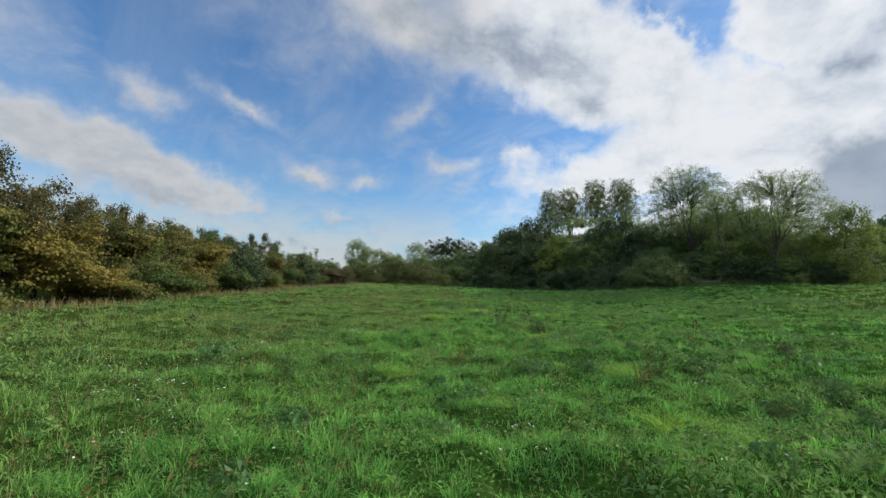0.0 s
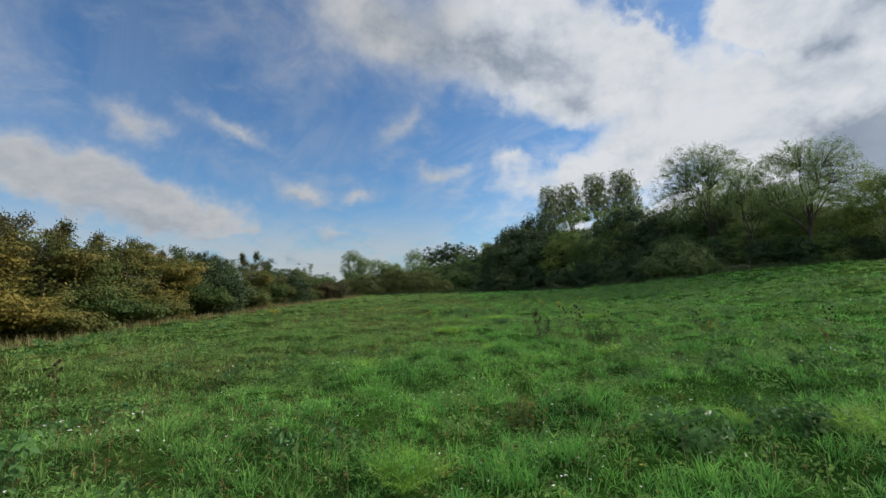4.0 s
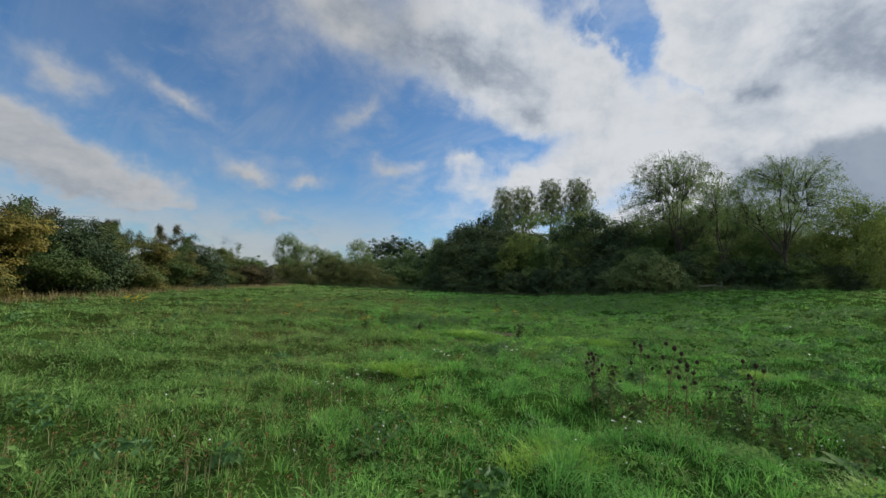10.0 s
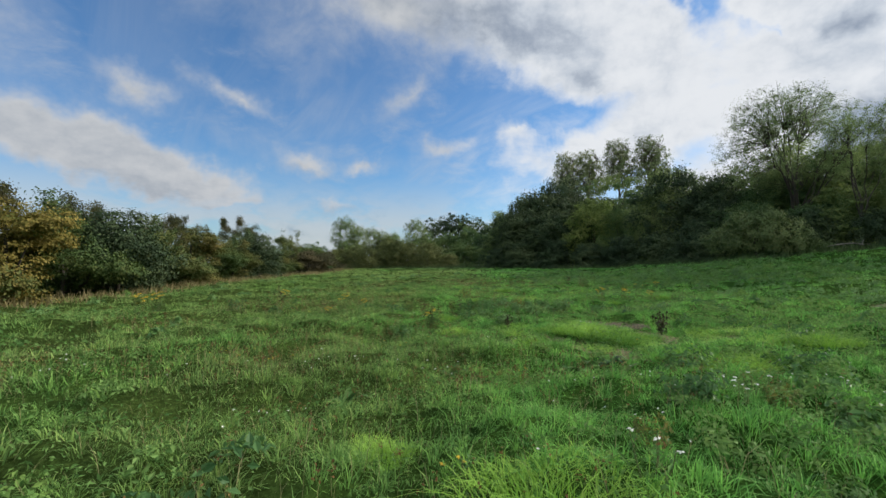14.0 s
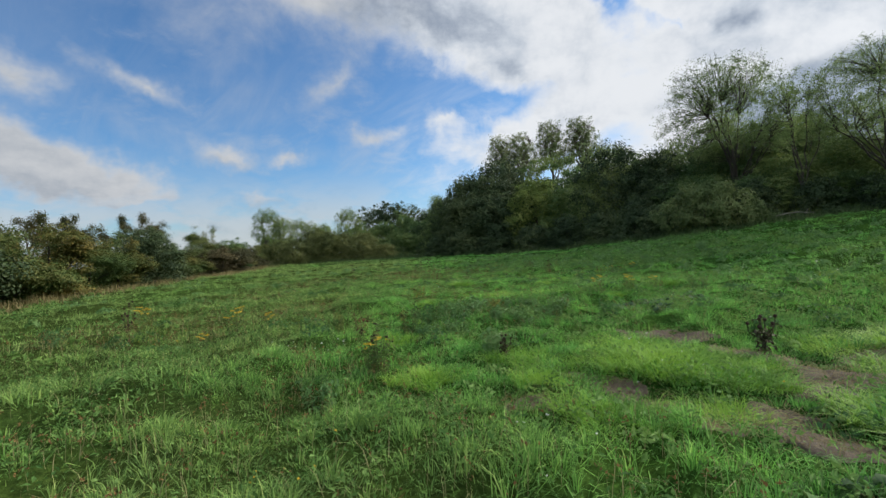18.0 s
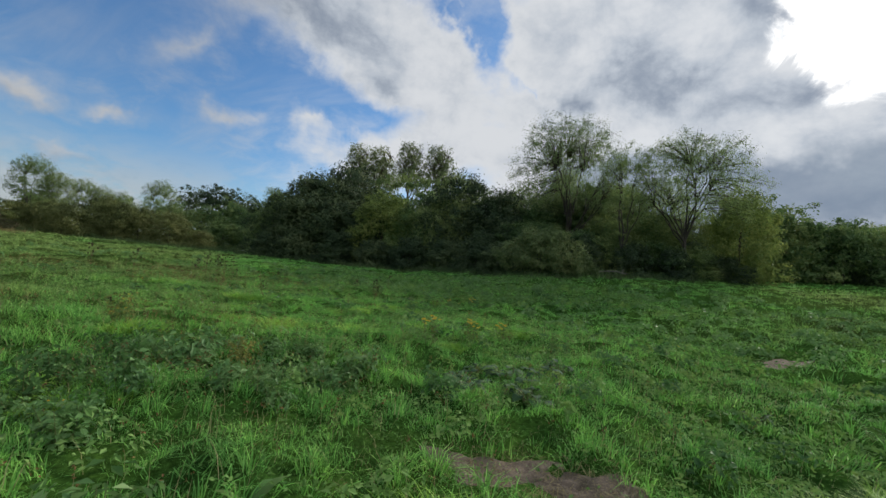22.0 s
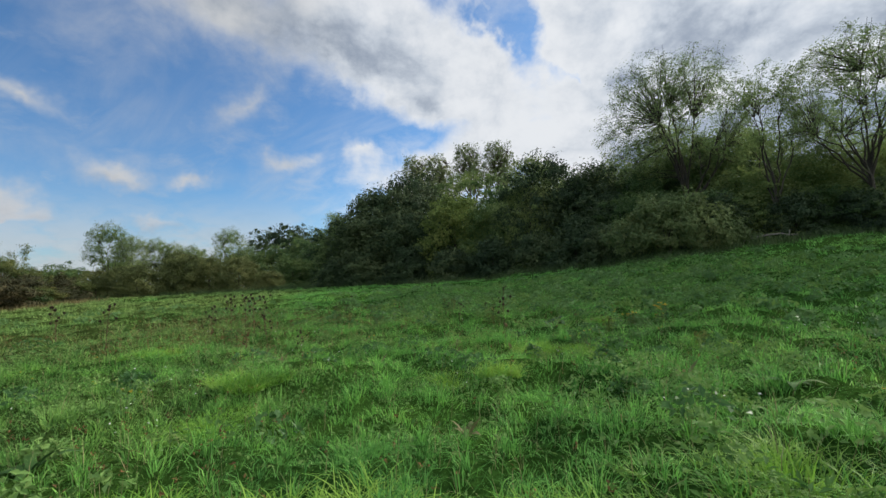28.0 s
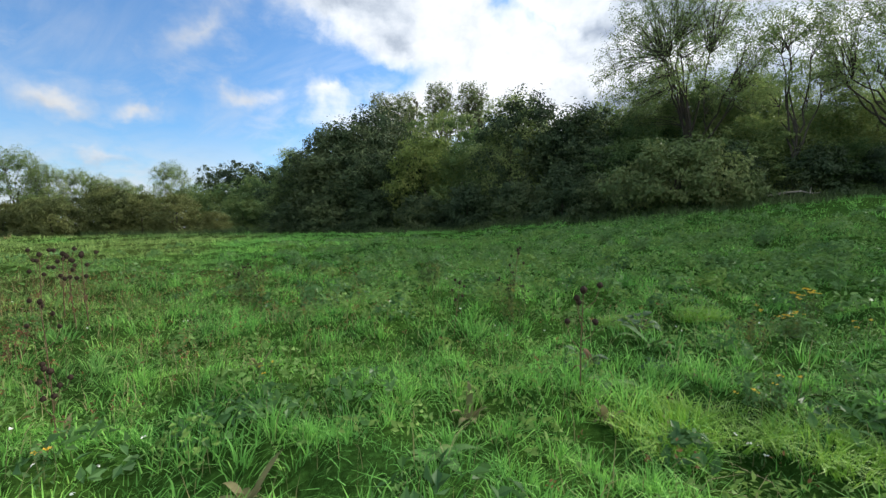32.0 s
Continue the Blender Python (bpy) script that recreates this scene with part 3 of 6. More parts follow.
def dome_tree(name, label, seed, height, crown, limbs, branches, twigs, per, leaf, spray, leaf_mat, bark_mat, wide=0.42, fork=0.18, category="tree", reach=0.085, hollow=0.45, low=-14, tufts=0):
    """An open tree: limbs fan out into a rounded crown (centre height, radii x, y, z), branches and leafy twigs along them."""
    rng = np.random.default_rng(seed)
    root = thing(name, label, category)
    centre, radii, girth = np.array([0, 0, crown[0]]), np.array(crown[1:]), height * 0.0105
    foot = np.array([rng.normal(0, 0.15), rng.normal(0, 0.15), height * fork])
    crest = foot * [1.6, 1.6, 2.0]
    v, f = tube([(0, 0, -0.3), foot * [0.4, 0.8, 0.5], foot, crest], [girth * 1.3, girth * 1.05, girth * 0.9, girth * 0.45], 8)
    part("trunk", mesh_from("trunk", v, f, bark_mat, True), root)
    lines = []
    for i in range(limbs):
        az, el = 2.4 * i + rng.uniform(-0.3, 0.3), radians(low + (84 - low) * ((i * 0.618) % 1))
        end = centre + np.array([math.cos(az) * math.cos(el), math.sin(az) * math.cos(el), math.sin(el)]) * radii * rng.uniform(0.66, 0.84)
        begin = foot + (crest - foot) * min(0.95, max(0.0, (i * 0.618) % 1 * 0.9 + rng.uniform(-0.1, 0.1)))
        mid = begin + (end - begin) * [0.60, 0.60, 0.62] + rng.normal(0, 0.35, 3)
        line = bowed(rng, begin, mid, end, 10, height * 0.013)
        v, f = tube(line, np.linspace(girth * 0.50, girth * 0.06, 10), 6)
        part("limb", mesh_from("limb", v, f, bark_mat, True), root)
        lines.append(line)
    samples = np.array(lines)
    d = rng.normal(size=(branches, 3))
    d /= np.linalg.norm(d, axis=1, keepdims=True)
    d[:, 2] = np.where(d[:, 2] < -0.62, -d[:, 2], d[:, 2])
    lump = 1 + 0.06 * np.sin(3 * np.arctan2(d[:, 1], d[:, 0]) + seed) + 0.05 * np.sin(7 * d[:, 2] + 2 * d[:, 0] + seed)
    ends = centre + d * (np.where(rng.uniform(size=branches) < 0.72, rng.uniform(0.86, 1.0, branches), rng.uniform(0.5, 0.86, branches)) * lump)[:, None] * radii
    wood, inner = [], []
    for end in ends:
        gap = np.linalg.norm(samples[:, 4:8] - end, axis=2)
        i, j = np.unravel_index(gap.argmin(), gap.shape)
        start = samples[i, j + 4 - (j > 1)]
        mid = (start + end) / 2 + np.array([0, 0, 0.16]) * np.linalg.norm(end - start)
        line = bowed(rng, start, mid, end, 7, height * 0.006)
        wood.append(tube(line, np.linspace(0.030, 0.006, 7) * height / 14, 4))
        inner.append(line)
    inner = np.concatenate([np.array(inner)[:, 3:].reshape(-1, 3), samples[:, 7:].reshape(-1, 3)])
    at, facing = [], []
    d = rng.normal(size=(twigs, 3))
    d /= np.linalg.norm(d, axis=1, keepdims=True)
    d[:, 2] = np.where(d[:, 2] < -0.55, -d[:, 2], d[:, 2])
    lump = 1 + 0.07 * np.sin(4 * np.arctan2(d[:, 1], d[:, 0]) + seed) + 0.06 * np.sin(9 * d[:, 2] + 3 * d[:, 0] + seed)
    tips = centre + d * radii * (rng.uniform(hollow ** 2, 1.0, twigs) ** 0.5 * lump)[:, None]
    if tufts:
        hearts = tips[:tufts]
        tips = hearts[rng.integers(0, tufts, twigs)] + rng.normal(size=(twigs, 3)) * radii * 0.075
    pick = np.array([np.linalg.norm(inner - tip, axis=1).argmin() for tip in tips])
    far = tips - inner[pick]
    long = np.linalg.norm(far, axis=1, keepdims=True)
    tips = inner[pick] + far * np.minimum(1, height * reach * rng.uniform(0.8, 1.5, (twigs, 1)) / (long + 1e-6))
    for start, end in zip(inner[pick], tips):
        mid = (start + end) / 2 + np.array([0, 0, 0.15]) * np.linalg.norm(end - start)
        wood.append(tube(np.array([start, mid, end]), np.array([0.007, 0.005, 0.002]) * height / 14, 3))
    own = np.repeat(np.arange(twigs), per)
    q = rng.uniform(0.15, 1.15, (len(own), 1))
    at = inner[pick][own] * (1 - q) + tips[own] * q + rng.normal(size=(len(own), 3)) * spray
    facing = (at - centre) / radii * 0.9 + [0, 0, 0.5]
    v, f = joined([(v, np.array(f)) for v, f in wood])
    tagged(part("twig_mass", mesh_from("twig_mass", v, f, bark_mat), root), kind="stuff")
    v, f = leaves(rng, at, leaf, wide, 0.4, 0.0, facing)
    tagged(part("crown", mesh_from("crown", v, f, leaf_mat), root), kind="stuff")
    return root


def leafy_mass(name, label, seed, lobes, count, leaf, leaf_mat, bark_mat, trunk=0.14, category="tree", wide=0.55, clump=0.5, tall=None, layer=0.75, skin=(0.80, 1.06)):
    """A dense tree or bush: lobes (x, y, z, rx, ry, rz) filled to their skin with leafy sprays on boughs."""
    rng = np.random.default_rng(seed)
    root = thing(name, label, category)
    lobes = np.array(lobes, float)
    weight = (lobes[:, 3] * lobes[:, 4] + lobes[:, 4] * lobes[:, 5] + lobes[:, 3] * lobes[:, 5])
    pieces, boughs, facing = [], [], []
    for lobe, share in zip(lobes, weight / weight.sum()):
        k = int(count * share)
        clumps = max(5, int(k / 60))
        d = rng.normal(size=(clumps, 3))
        d /= np.linalg.norm(d, axis=1, keepdims=True)
        heart = lobe[:3] + d * rng.uniform(*skin, (clumps, 1)) * lobe[3:]
        heart[:, 2] = np.maximum(heart[:, 2], 0.1)
        own = rng.integers(0, clumps, k)
        at = heart[own] + rng.normal(size=(k, 3)) * clump * 0.55 * rng.uniform(0.6, 1.4, (clumps, 1))[own] * [1, 1, layer]
        # some leaves fill the inside
        fill = rng.uniform(size=k) < 0.3
        inner = rng.normal(size=(k, 3))
        inner *= rng.uniform(0, 0.9, (k, 1)) ** 0.4 / np.linalg.norm(inner, axis=1, keepdims=True)
        at[fill] = (lobe[:3] + inner * lobe[3:])[fill]
        at[:, 2] = np.maximum(at[:, 2], 0.05)
        pieces.append(at)
        outward = (at - lobe[:3]) / lobe[3:]
        own_way = (at - heart[own]) / clump
        facing.append(outward * 0.8 + own_way * 0.5 + [0, 0, 0.35 + 1.6 * (0.75 - layer)])
        for h in heart[rng.integers(0, clumps, 1)] if len(boughs) < 5 else ():
            foot = np.array([lobe[0] * 0.25, lobe[1] * 0.25, max(0.2, lobe[2] * 0.35)])
            mid = (foot + h) / 2 + [0, 0, 0.12 * lobe[5]]
            boughs.append(tube([foot, (foot + mid) / 2 + rng.normal(size=3) * 0.1, mid, (mid + h) / 2 + rng.normal(size=3) * 0.1, h], np.linspace(trunk * 0.5, trunk * 0.1, 5), 5))
    top = tall or lobes[:, 2].max()
    v, f = tube([(0, 0, -0.3), (0.05, 0.02, top * 0.2), (-0.04, 0.06, top * 0.45), (0.02, 0, top * 0.8)], [trunk * 1.25, trunk, trunk * 0.8, trunk * 0.35], 8)
    part("trunk", mesh_from("trunk", v, f, bark_mat, True), root)
    for v, f in boughs:
        part("limb", mesh_from("limb", v, f, bark_mat, True), root)
    v, f = leaves(rng, np.concatenate(pieces), leaf, wide, 0.35, 0.0, np.concatenate(facing))
    tagged(part("crown", mesh_from("crown", v, f, leaf_mat), root), kind="stuff")
    return root


def plant(proto, x, y, scale=1.0, turn=None, sink=0.05, stretch=1.0, label="", group=""):
    """A copy of a prototype on the ground at (x, y)."""
    turn = random.uniform(0, 360) if turn is None else turn
    m = pose(x, y, on_ground(x, y, sink), 0, 0, turn) @ Matrix.Diagonal((scale, scale, scale * stretch, 1))
    return tagged(copy_thing(proto, m), label, group=group)


def tallness(proto):
    return max(v.co.z for c in proto.children for v in c.data.vertices)


def stand(proto, x, y, top, wide=1.0, turn=None, label="", group=""):
    """A copy whose top stands at the height top above the level of the walk; wide scales its width against its height."""
    high = (top - on_ground(x, y)) / tallness(proto)
    return plant(proto, x, y, high * wide, turn, 0.1, 1 / wide, label, group)


def drop(proto):
    """Takes a prototype out again once its copies stand."""
    for ob in (*proto.children_recursive, proto):
        bpy.data.objects.remove(ob)


def lobes_round(rng, wide, high, low=0.0, k=7):
    """Lobes that make up one rounded uneven crown, wide metres across and high metres tall, leafy to the ground."""
    tall = high - low
    rows = [(0, 0, low + tall * 0.55, wide * 0.34, wide * 0.34, tall * 0.42)]
    for tier, out, size in ((0.15, 0.36, 0.21), (0.40, 0.38, 0.21), (0.64, 0.30, 0.21), (0.82, 0.15, 0.19)):
        for i in range(max(2, round(k * (out + 0.25) / 0.6))):
            a = 6.28 * i / max(2, round(k * (out + 0.25) / 0.6)) + rng.uniform(-0.4, 0.4) + tier * 5
            z = low + tall * (tier + rng.uniform(-0.07, 0.07))
            r = wide * size * rng.uniform(0.8, 1.25)
            rows.append((math.cos(a) * wide * out * rng.uniform(0.8, 1.15), math.sin(a) * wide * out * rng.uniform(0.8, 1.15), z, r, r, tall * rng.uniform(0.13, 0.21)))
    return rows


def lobes_ragged(rng, wide, high, shoots=7):
    """Lobes of an untrimmed hedge bush: layered boughs, hollows and upright shoots."""
    rows = [(0, 0, high * 0.40, wide * 0.34, wide * 0.34, high * 0.36)]
    for i in range(22):
        a, z = 2.4 * i, high * (0.12 + 0.66 * ((i * 0.618) % 1)) + rng.uniform(-0.2, 0.2)
        out = wide * rng.uniform(0.30, 0.44) * (1.0 if z < high * 0.55 else 0.72)
        r = rng.uniform(0.7, 1.3)
        rows.append((math.cos(a) * out, math.sin(a) * out, z, r, r, r * rng.uniform(0.30, 0.55)))
    for i in range(shoots):
        a, out = rng.uniform(0, 6.28), wide * rng.uniform(0.05, 0.36)
        r = rng.uniform(0.22, 0.5)
        rows.append((math.cos(a) * out, math.sin(a) * out, high * rng.uniform(0.74, 0.93), r, r, rng.uniform(0.5, 0.9)))
    return rows


# ---- the wood, the hedge and the far trees ----
OAK = dict(levels=3, trunk=0.5, girth=0.02, fork=(6, 6, 5), lean=(0.8, 0.75, 0.8), shrink=(0.95, 0.52, 0.5), wander=0.14, lift=(0.02, 0.05, 0.03, 0.0), leaves=62, spray=0.15, leaf=0.125, wide=0.6)
OAK["from"] = (0.4, 0.2, 0.15)


def build_woods():
    rng = np.random.default_rng(11)
    # hero willows of the wood
    willow = dome_tree("willow_tree", "tall open willow with arching limbs and thin grey-green leaves", 3, 16.6, (10.0, 6.3, 6.3, 6.8), 14, 260, 2700, 13, 0.15, 0.15, LEAF_WILLOW, BARK_DARK)
    plant(willow, 26.4, 62.8, 1.0, 20, 0.2)
    willow_b = dome_tree("willow_tree", "domed willow with bare lower limbs and sparse green leaves", 8, 13.4, (7.9, 5.5, 5.5, 5.2), 13, 210, 2100, 12, 0.145, 0.14, LEAF_WILLOW, BARK_DARK)
    plant(willow_b, 31.3, 52.2, 1.0, 200, 0.2)
    slim = dome_tree("willow_tree", "slender willow with sparse green leaves beside the domed willow", 14, 12.0, (8.0, 2.6, 2.6, 4.2), 7, 40, 380, 15, 0.16, 0.12, LEAF_WILLOW, BARK_DARK)
    plant(slim, 27.2, 55.4, 1.0, 60, 0.2)
    plant(slim, 36.5, 59.0, 0.9, 160, 0.2, 1.0, "slender willow rising from the dark wood")
    drop(slim)
    # poplars behind
    poplar = dome_tree("poplar_tree", "tall pale poplar with a broad airy crown behind the wood", 21, 32.0, (23.0, 4.9, 4.9, 8.8), 16, 150, 1000, 7, 0.36, 0.24, LEAF_POPLAR, BARK_GREY, 0.8, 0.40, "tree", 0.12, 0.25, 6, 170)
    for x, y, top, wide in ((17.6, 137.5, 33.0, 0.9), (23.4, 138.5, 33.8, 1.05), (30.4, 134.5, 35.6, 1.0), (37.4, 132, 35.6, 1.08)):
        stand(poplar, x, y, top, wide, None, "", "poplars behind the wood")
    drop(poplar)
    # dense trees of the wood: one kind each, then copies
    dark = leafy_mass("tree", "dense dark green tree of the wood with a rounded crown", 31, lobes_round(rng, 10.0, 11.0, 0.2, 8), 20000, 0.30, LEAF_DARK, BARK_DARK, 0.2, clump=0.62)
    green = leafy_mass("tree", "dense mid-green tree of the wood with a rounded crown", 32, lobes_round(rng, 10.0, 11.0, 0.2, 8), 20000, 0.29, LEAF_GREEN, BARK_DARK, 0.2, clump=0.62)
    lime = leafy_mass("tree", "rounded yellow-green tree at the edge of the wood", 33, lobes_round(rng, 8.0, 9.5, 0.2, 8), 17000, 0.26, LEAF_LIME, BARK_DARK, 0.18, clump=0.5)
    umbrella = leafy_mass("tree", "flat-topped green tree with layered boughs", 34, [(0, 0, 15, 4.4, 4.0, 1.2), (-4, 1, 13.6, 3.0, 2.8, 0.9), (4.2, -1, 13.4, 3.0, 2.8, 0.9), (6.6, 0, 11.8, 2.0, 2, 0.8), (-6.2, 0, 11.6, 2, 2, 0.8), (0.5, 0, 11.2, 3, 3, 1.2), (-2.5, 0, 9, 3, 3, 1.4), (2.8, 0, 8, 3.2, 3, 1.8)],
                          8000, 0.34, LEAF_GREEN, BARK_DARK, 0.26, clump=0.5)
    willow_mass = leafy_mass("willow_tree", "dense grey-green willow with a domed top", 35, lobes_round(rng, 9.0, 12.0, 0.3, 9), 20000, 0.28, LEAF_WILLOW, BARK_GREY, 0.22, wide=0.34, clump=0.55)
    g = "trees of the wood"
    for proto, x, y, s, k in ((dark, 3.2, 88.5, 1.0, 1.05), (dark, 8.2, 88.8, 1.05, 1.22), (lime, 12.0, 81.0, 1.0, 1.08), (dark, 6.5, 82.5, 0.80, 0.9), (green, 15.2, 78.5, 0.78, 0.95), (dark, 20.0, 74.5, 1.0, 1.08), (willow_mass, 18.8, 75.0, 0.95, 1.02), (dark, 23.6, 71.0, 0.95, 0.95),
                              (dark, 13.0, 90.0, 0.9, 1.0), 
                              (green, 27.0, 67.5, 0.8, 0.9), (green, 23.5, 64.0, 0.7, 0.75), (green, 29.0, 58.5, 0.72, 0.72), (green, 33.5, 57.5, 0.75, 0.8), (green, 36.0, 62.0, 0.85, 0.8), (green, 33.0, 68.0, 1.0, 1.0),
                              (willow_mass, 30.5, 69.0, 1.0, 1.02), (green, 34.5, 65.0, 1.0, 1.0), (willow_mass, 38.0, 66.0, 0.95, 0.92), (green, 42.0, 66.0, 0.85, 0.82), (dark, 0.0, 92.0, 0.9, 0.95), (willow_mass, 38.5, 57.5, 0.72, 0.82), (green, 39.5, 61.0, 0.75, 0.75), (green, 17.0, 69.8, 0.42, 0.5), (dark, 11.0, 76.0, 0.5, 0.6), (dark, 35.5, 52.0, 0.5, 0.45), (green, 26.3, 59.6, 0.66, 0.62), (green, 30.6, 55.0, 0.56, 0.55), (green, 33.2, 53.6, 0.55, 0.55), (dark, 22.2, 66.5, 0.7, 0.7), (green, 28.2, 57.2, 0.55, 0.6)):
        plant(proto, x, y, s, None, 0.2, k, group=g)
    # tall trees behind, by the height of their tops above the meadow
    for proto, x, y, top, wide in ((umbrella, 17.5, 91.5, 17.0, 0.95), (dark, 4.8, 87.0, 13.9, 1.15), (dark, 9.6, 87.5, 13.6, 1.0), (willow_mass, 25.2, 82.5, 16.2, 1.0), (green, 21.0, 86.0, 14.2, 1.0), (green, 28.8, 76.0, 14.8, 1.1), (willow_mass, -1.0, 90.5, 11.0, 1.0), (dark, 13.6, 85.0, 12.6, 1.05), (green, 31.5, 71.5, 13.8, 1.1), (dark, 19.5, 103.0, 15.2, 1.1), (green, 26.5, 101.0, 15.6, 1.1), (dark, 34.0, 98.0, 15.4, 1.1)):
        stand(proto, x, y, top, wide, None, "", g)
    stand(lime, 38.6, 52.6, 13.3, 0.82, 30, "yellow-green willow at the end of the wood")
    # front shrub, fallen branch
    shrub = leafy_mass("shrub", "broad light green shrub in front of the dark wood", 41, [(0, 0, 2.0, 2.6, 2.2, 1.7), (-2.6, 0.3, 1.5, 2.0, 1.8, 1.3), (2.4, 0, 1.7, 2.2, 1.9, 1.5), (0.8, -0.4, 3.2, 1.5, 1.4, 0.9), (-1.0, 0, 2.9, 1.4, 1.4, 0.9), (4.0, 0.6, 1.1, 1.3, 1.3, 1.0)],
                       12000, 0.21, LEAF_ELDER, BARK_DARK, 0.10, "shrub", 0.65, 0.42, 2.6, 0.66)
    shrub.matrix_world = pose(19.9, 56.6, on_ground(19.9, 56.6, 0.05), 0, 0, -38) @ Matrix.Diagonal((0.88, 0.88, 1.02, 1))
    low = leafy_mass("shrub", "low dark green shrub at the foot of the wood", 42, lobes_round(rng, 4.2, 3.4, 0.0, 6), 7000, 0.21, LEAF_DARK, BARK_DARK, 0.08, "shrub", 0.55, 0.34)
    for x, y, s in ((-1.5, 85.5, 0.9), (2.0, 83.0, 1.1), (6.2, 79.5, 1.0), (10.0, 76.2, 1.0), (13.6, 72.6, 1.1), (16.2, 68.8, 1.0), (18.0, 65.0, 1.05), (18.5, 61.6, 0.9), (24.8, 57.4, 1.0), (27.8, 54.6, 0.85), (30.8, 52.8, 0.8), (34.5, 54.2, 1.0), (38.5, 55.6, 0.9), (41, 56.8, 0.7)):
        plant(low, x, y, s, group="low shrubs at the foot of the wood")
    # olive bushes and thin trees at the far end
    olive = leafy_mass("bush", "rounded olive-green bush at the far end of the meadow", 43, lobes_round(rng, 6.0, 5.0, 0.0, 7), 10000, 0.24, LEAF_OLIVE, BARK_DARK, 0.10, "bush", 0.5, 0.4)
    for x, y, s, k in ((-13.5, 93.5, 0.95, 1.0), (-17.5, 95.5, 0.95, 1.05), (-20.5, 96, 1.0, 1.1), (-24.5, 92, 0.85, 0.95), (-28.0, 97.0, 0.85, 1.0), (-10.2, 96.0, 0.6, 0.9), (-23, 101, 1.0, 1.2)):
        plant(olive, x, y, s, None, 0.05, k, group="olive bushes at the far end")
    mid = leafy_mass("tree", "green tree in the far belt behind the meadow", 44, lobes_round(rng, 9.0, 9.0, 0.0, 7), 10000, 0.36, LEAF_GREEN, BARK_DARK, 0.16, clump=0.55)
    for x, y, s, k in ((-7.5, 116.5, 1.0, 1.05), (-3.0, 106, 0.95, 0.95), (-13, 118, 1.0, 0.9), (-19, 126, 1.0, 0.95), (1.5, 112, 1.1, 1.05), (-8.0, 104, 0.8, 0.75), (-26, 120, 1.0, 0.85), (-34, 112, 0.9, 0.8), (-42, 110, 0.9, 0.7), (8, 108, 1.2, 1.1)):
        plant(mid, x, y, s, None, 0.05, k, group="far belt of trees")
    far = leafy_mass("tree", "dark rounded tree on the skyline far off", 45, [(0, 0, 13, 4.5, 4.5, 2.6), (-3, 0, 11.5, 3, 3, 2.2), (3.4, 0, 11.2, 3, 3, 2.4), (0, 0, 6, 4, 4, 5)], 4600, 0.45, LEAF_DARK, BARK_DARK, 0.3, clump=0.6)
    for x, y, top in ((-19.5, 150, 16.4), (-14.2, 150, 17.9), (-9.0, 151, 17.4)):
        stand(far, x, y, top, 1.0, None, "", "skyline trees")
    drop(far)
    whisp = dome_tree("tree", "thin wispy tree with tiny grey-green leaves", 51, 10.5, (6.4, 2.9, 2.9, 4.0), 9, 60, 800, 11, 0.17, 0.14, LEAF_WILLOW, BARK_GREY, 0.5, 0.12)
    for x, y, s in ((-31.0, 99.8, 1.0), (-28.6, 100.5, 0.84), (-20.2, 118.6, 1.12), (-24.6, 104, 0.75), (-22.5, 105, 0.72), (-26.5, 103, 0.8)):
        plant(whisp, x, y, s, group="wispy trees at the far end")
    drop(whisp)
    # west hedge
    gold = leafy_mass("field_maple", "bushy field maple with golden yellow and green leaves", 61, lobes_ragged(rng, 5.0, 5.0, 5), 19000, 0.125, LEAF_GOLD, BARK_DARK, 0.12, "tree", 0.8, 0.40, None, 0.34)
    orange = leafy_mass("hedge_bush", "green hedge bush with yellowing sprays", 65, lobes_ragged(rng, 6.0, 5.4, 6), 21000, 0.135, LEAF_ORANGE, BARK_DARK, 0.12, "bush", 0.75, 0.42, None, 0.40)
    hedge = leafy_mass("hedge_bush", "dense green hawthorn bush of the hedge", 62, lobes_ragged(rng, 6.0, 5.0, 5), 21000, 0.135, LEAF_HEDGE, BARK_DARK, 0.1, "bush", 0.65, 0.44, None, 0.5)
    deep = leafy_mass("hedge_bush", "dark green rounded bush of the hedge", 66, lobes_round(rng, 6.0, 5.2, 0.0, 8), 16000, 0.17, LEAF_DARK, BARK_DARK, 0.1, "bush", 0.65, 0.40, None, 0.6)
    russet = leafy_mass("hedge_bush", "russet brown bush in the hedge", 63, lobes_ragged(rng, 5.0, 3.8, 5), 9000, 0.17, LEAF_RED, BARK_DARK, 0.1, "bush", 0.6, 0.36, None, 0.5)
    oak = branched_tree("oak_tree", "young oak with a ragged dark crown above the hedge", 64, 7.4, OAK, LEAF_OAK, BARK_DARK)
    g = "west hedge"
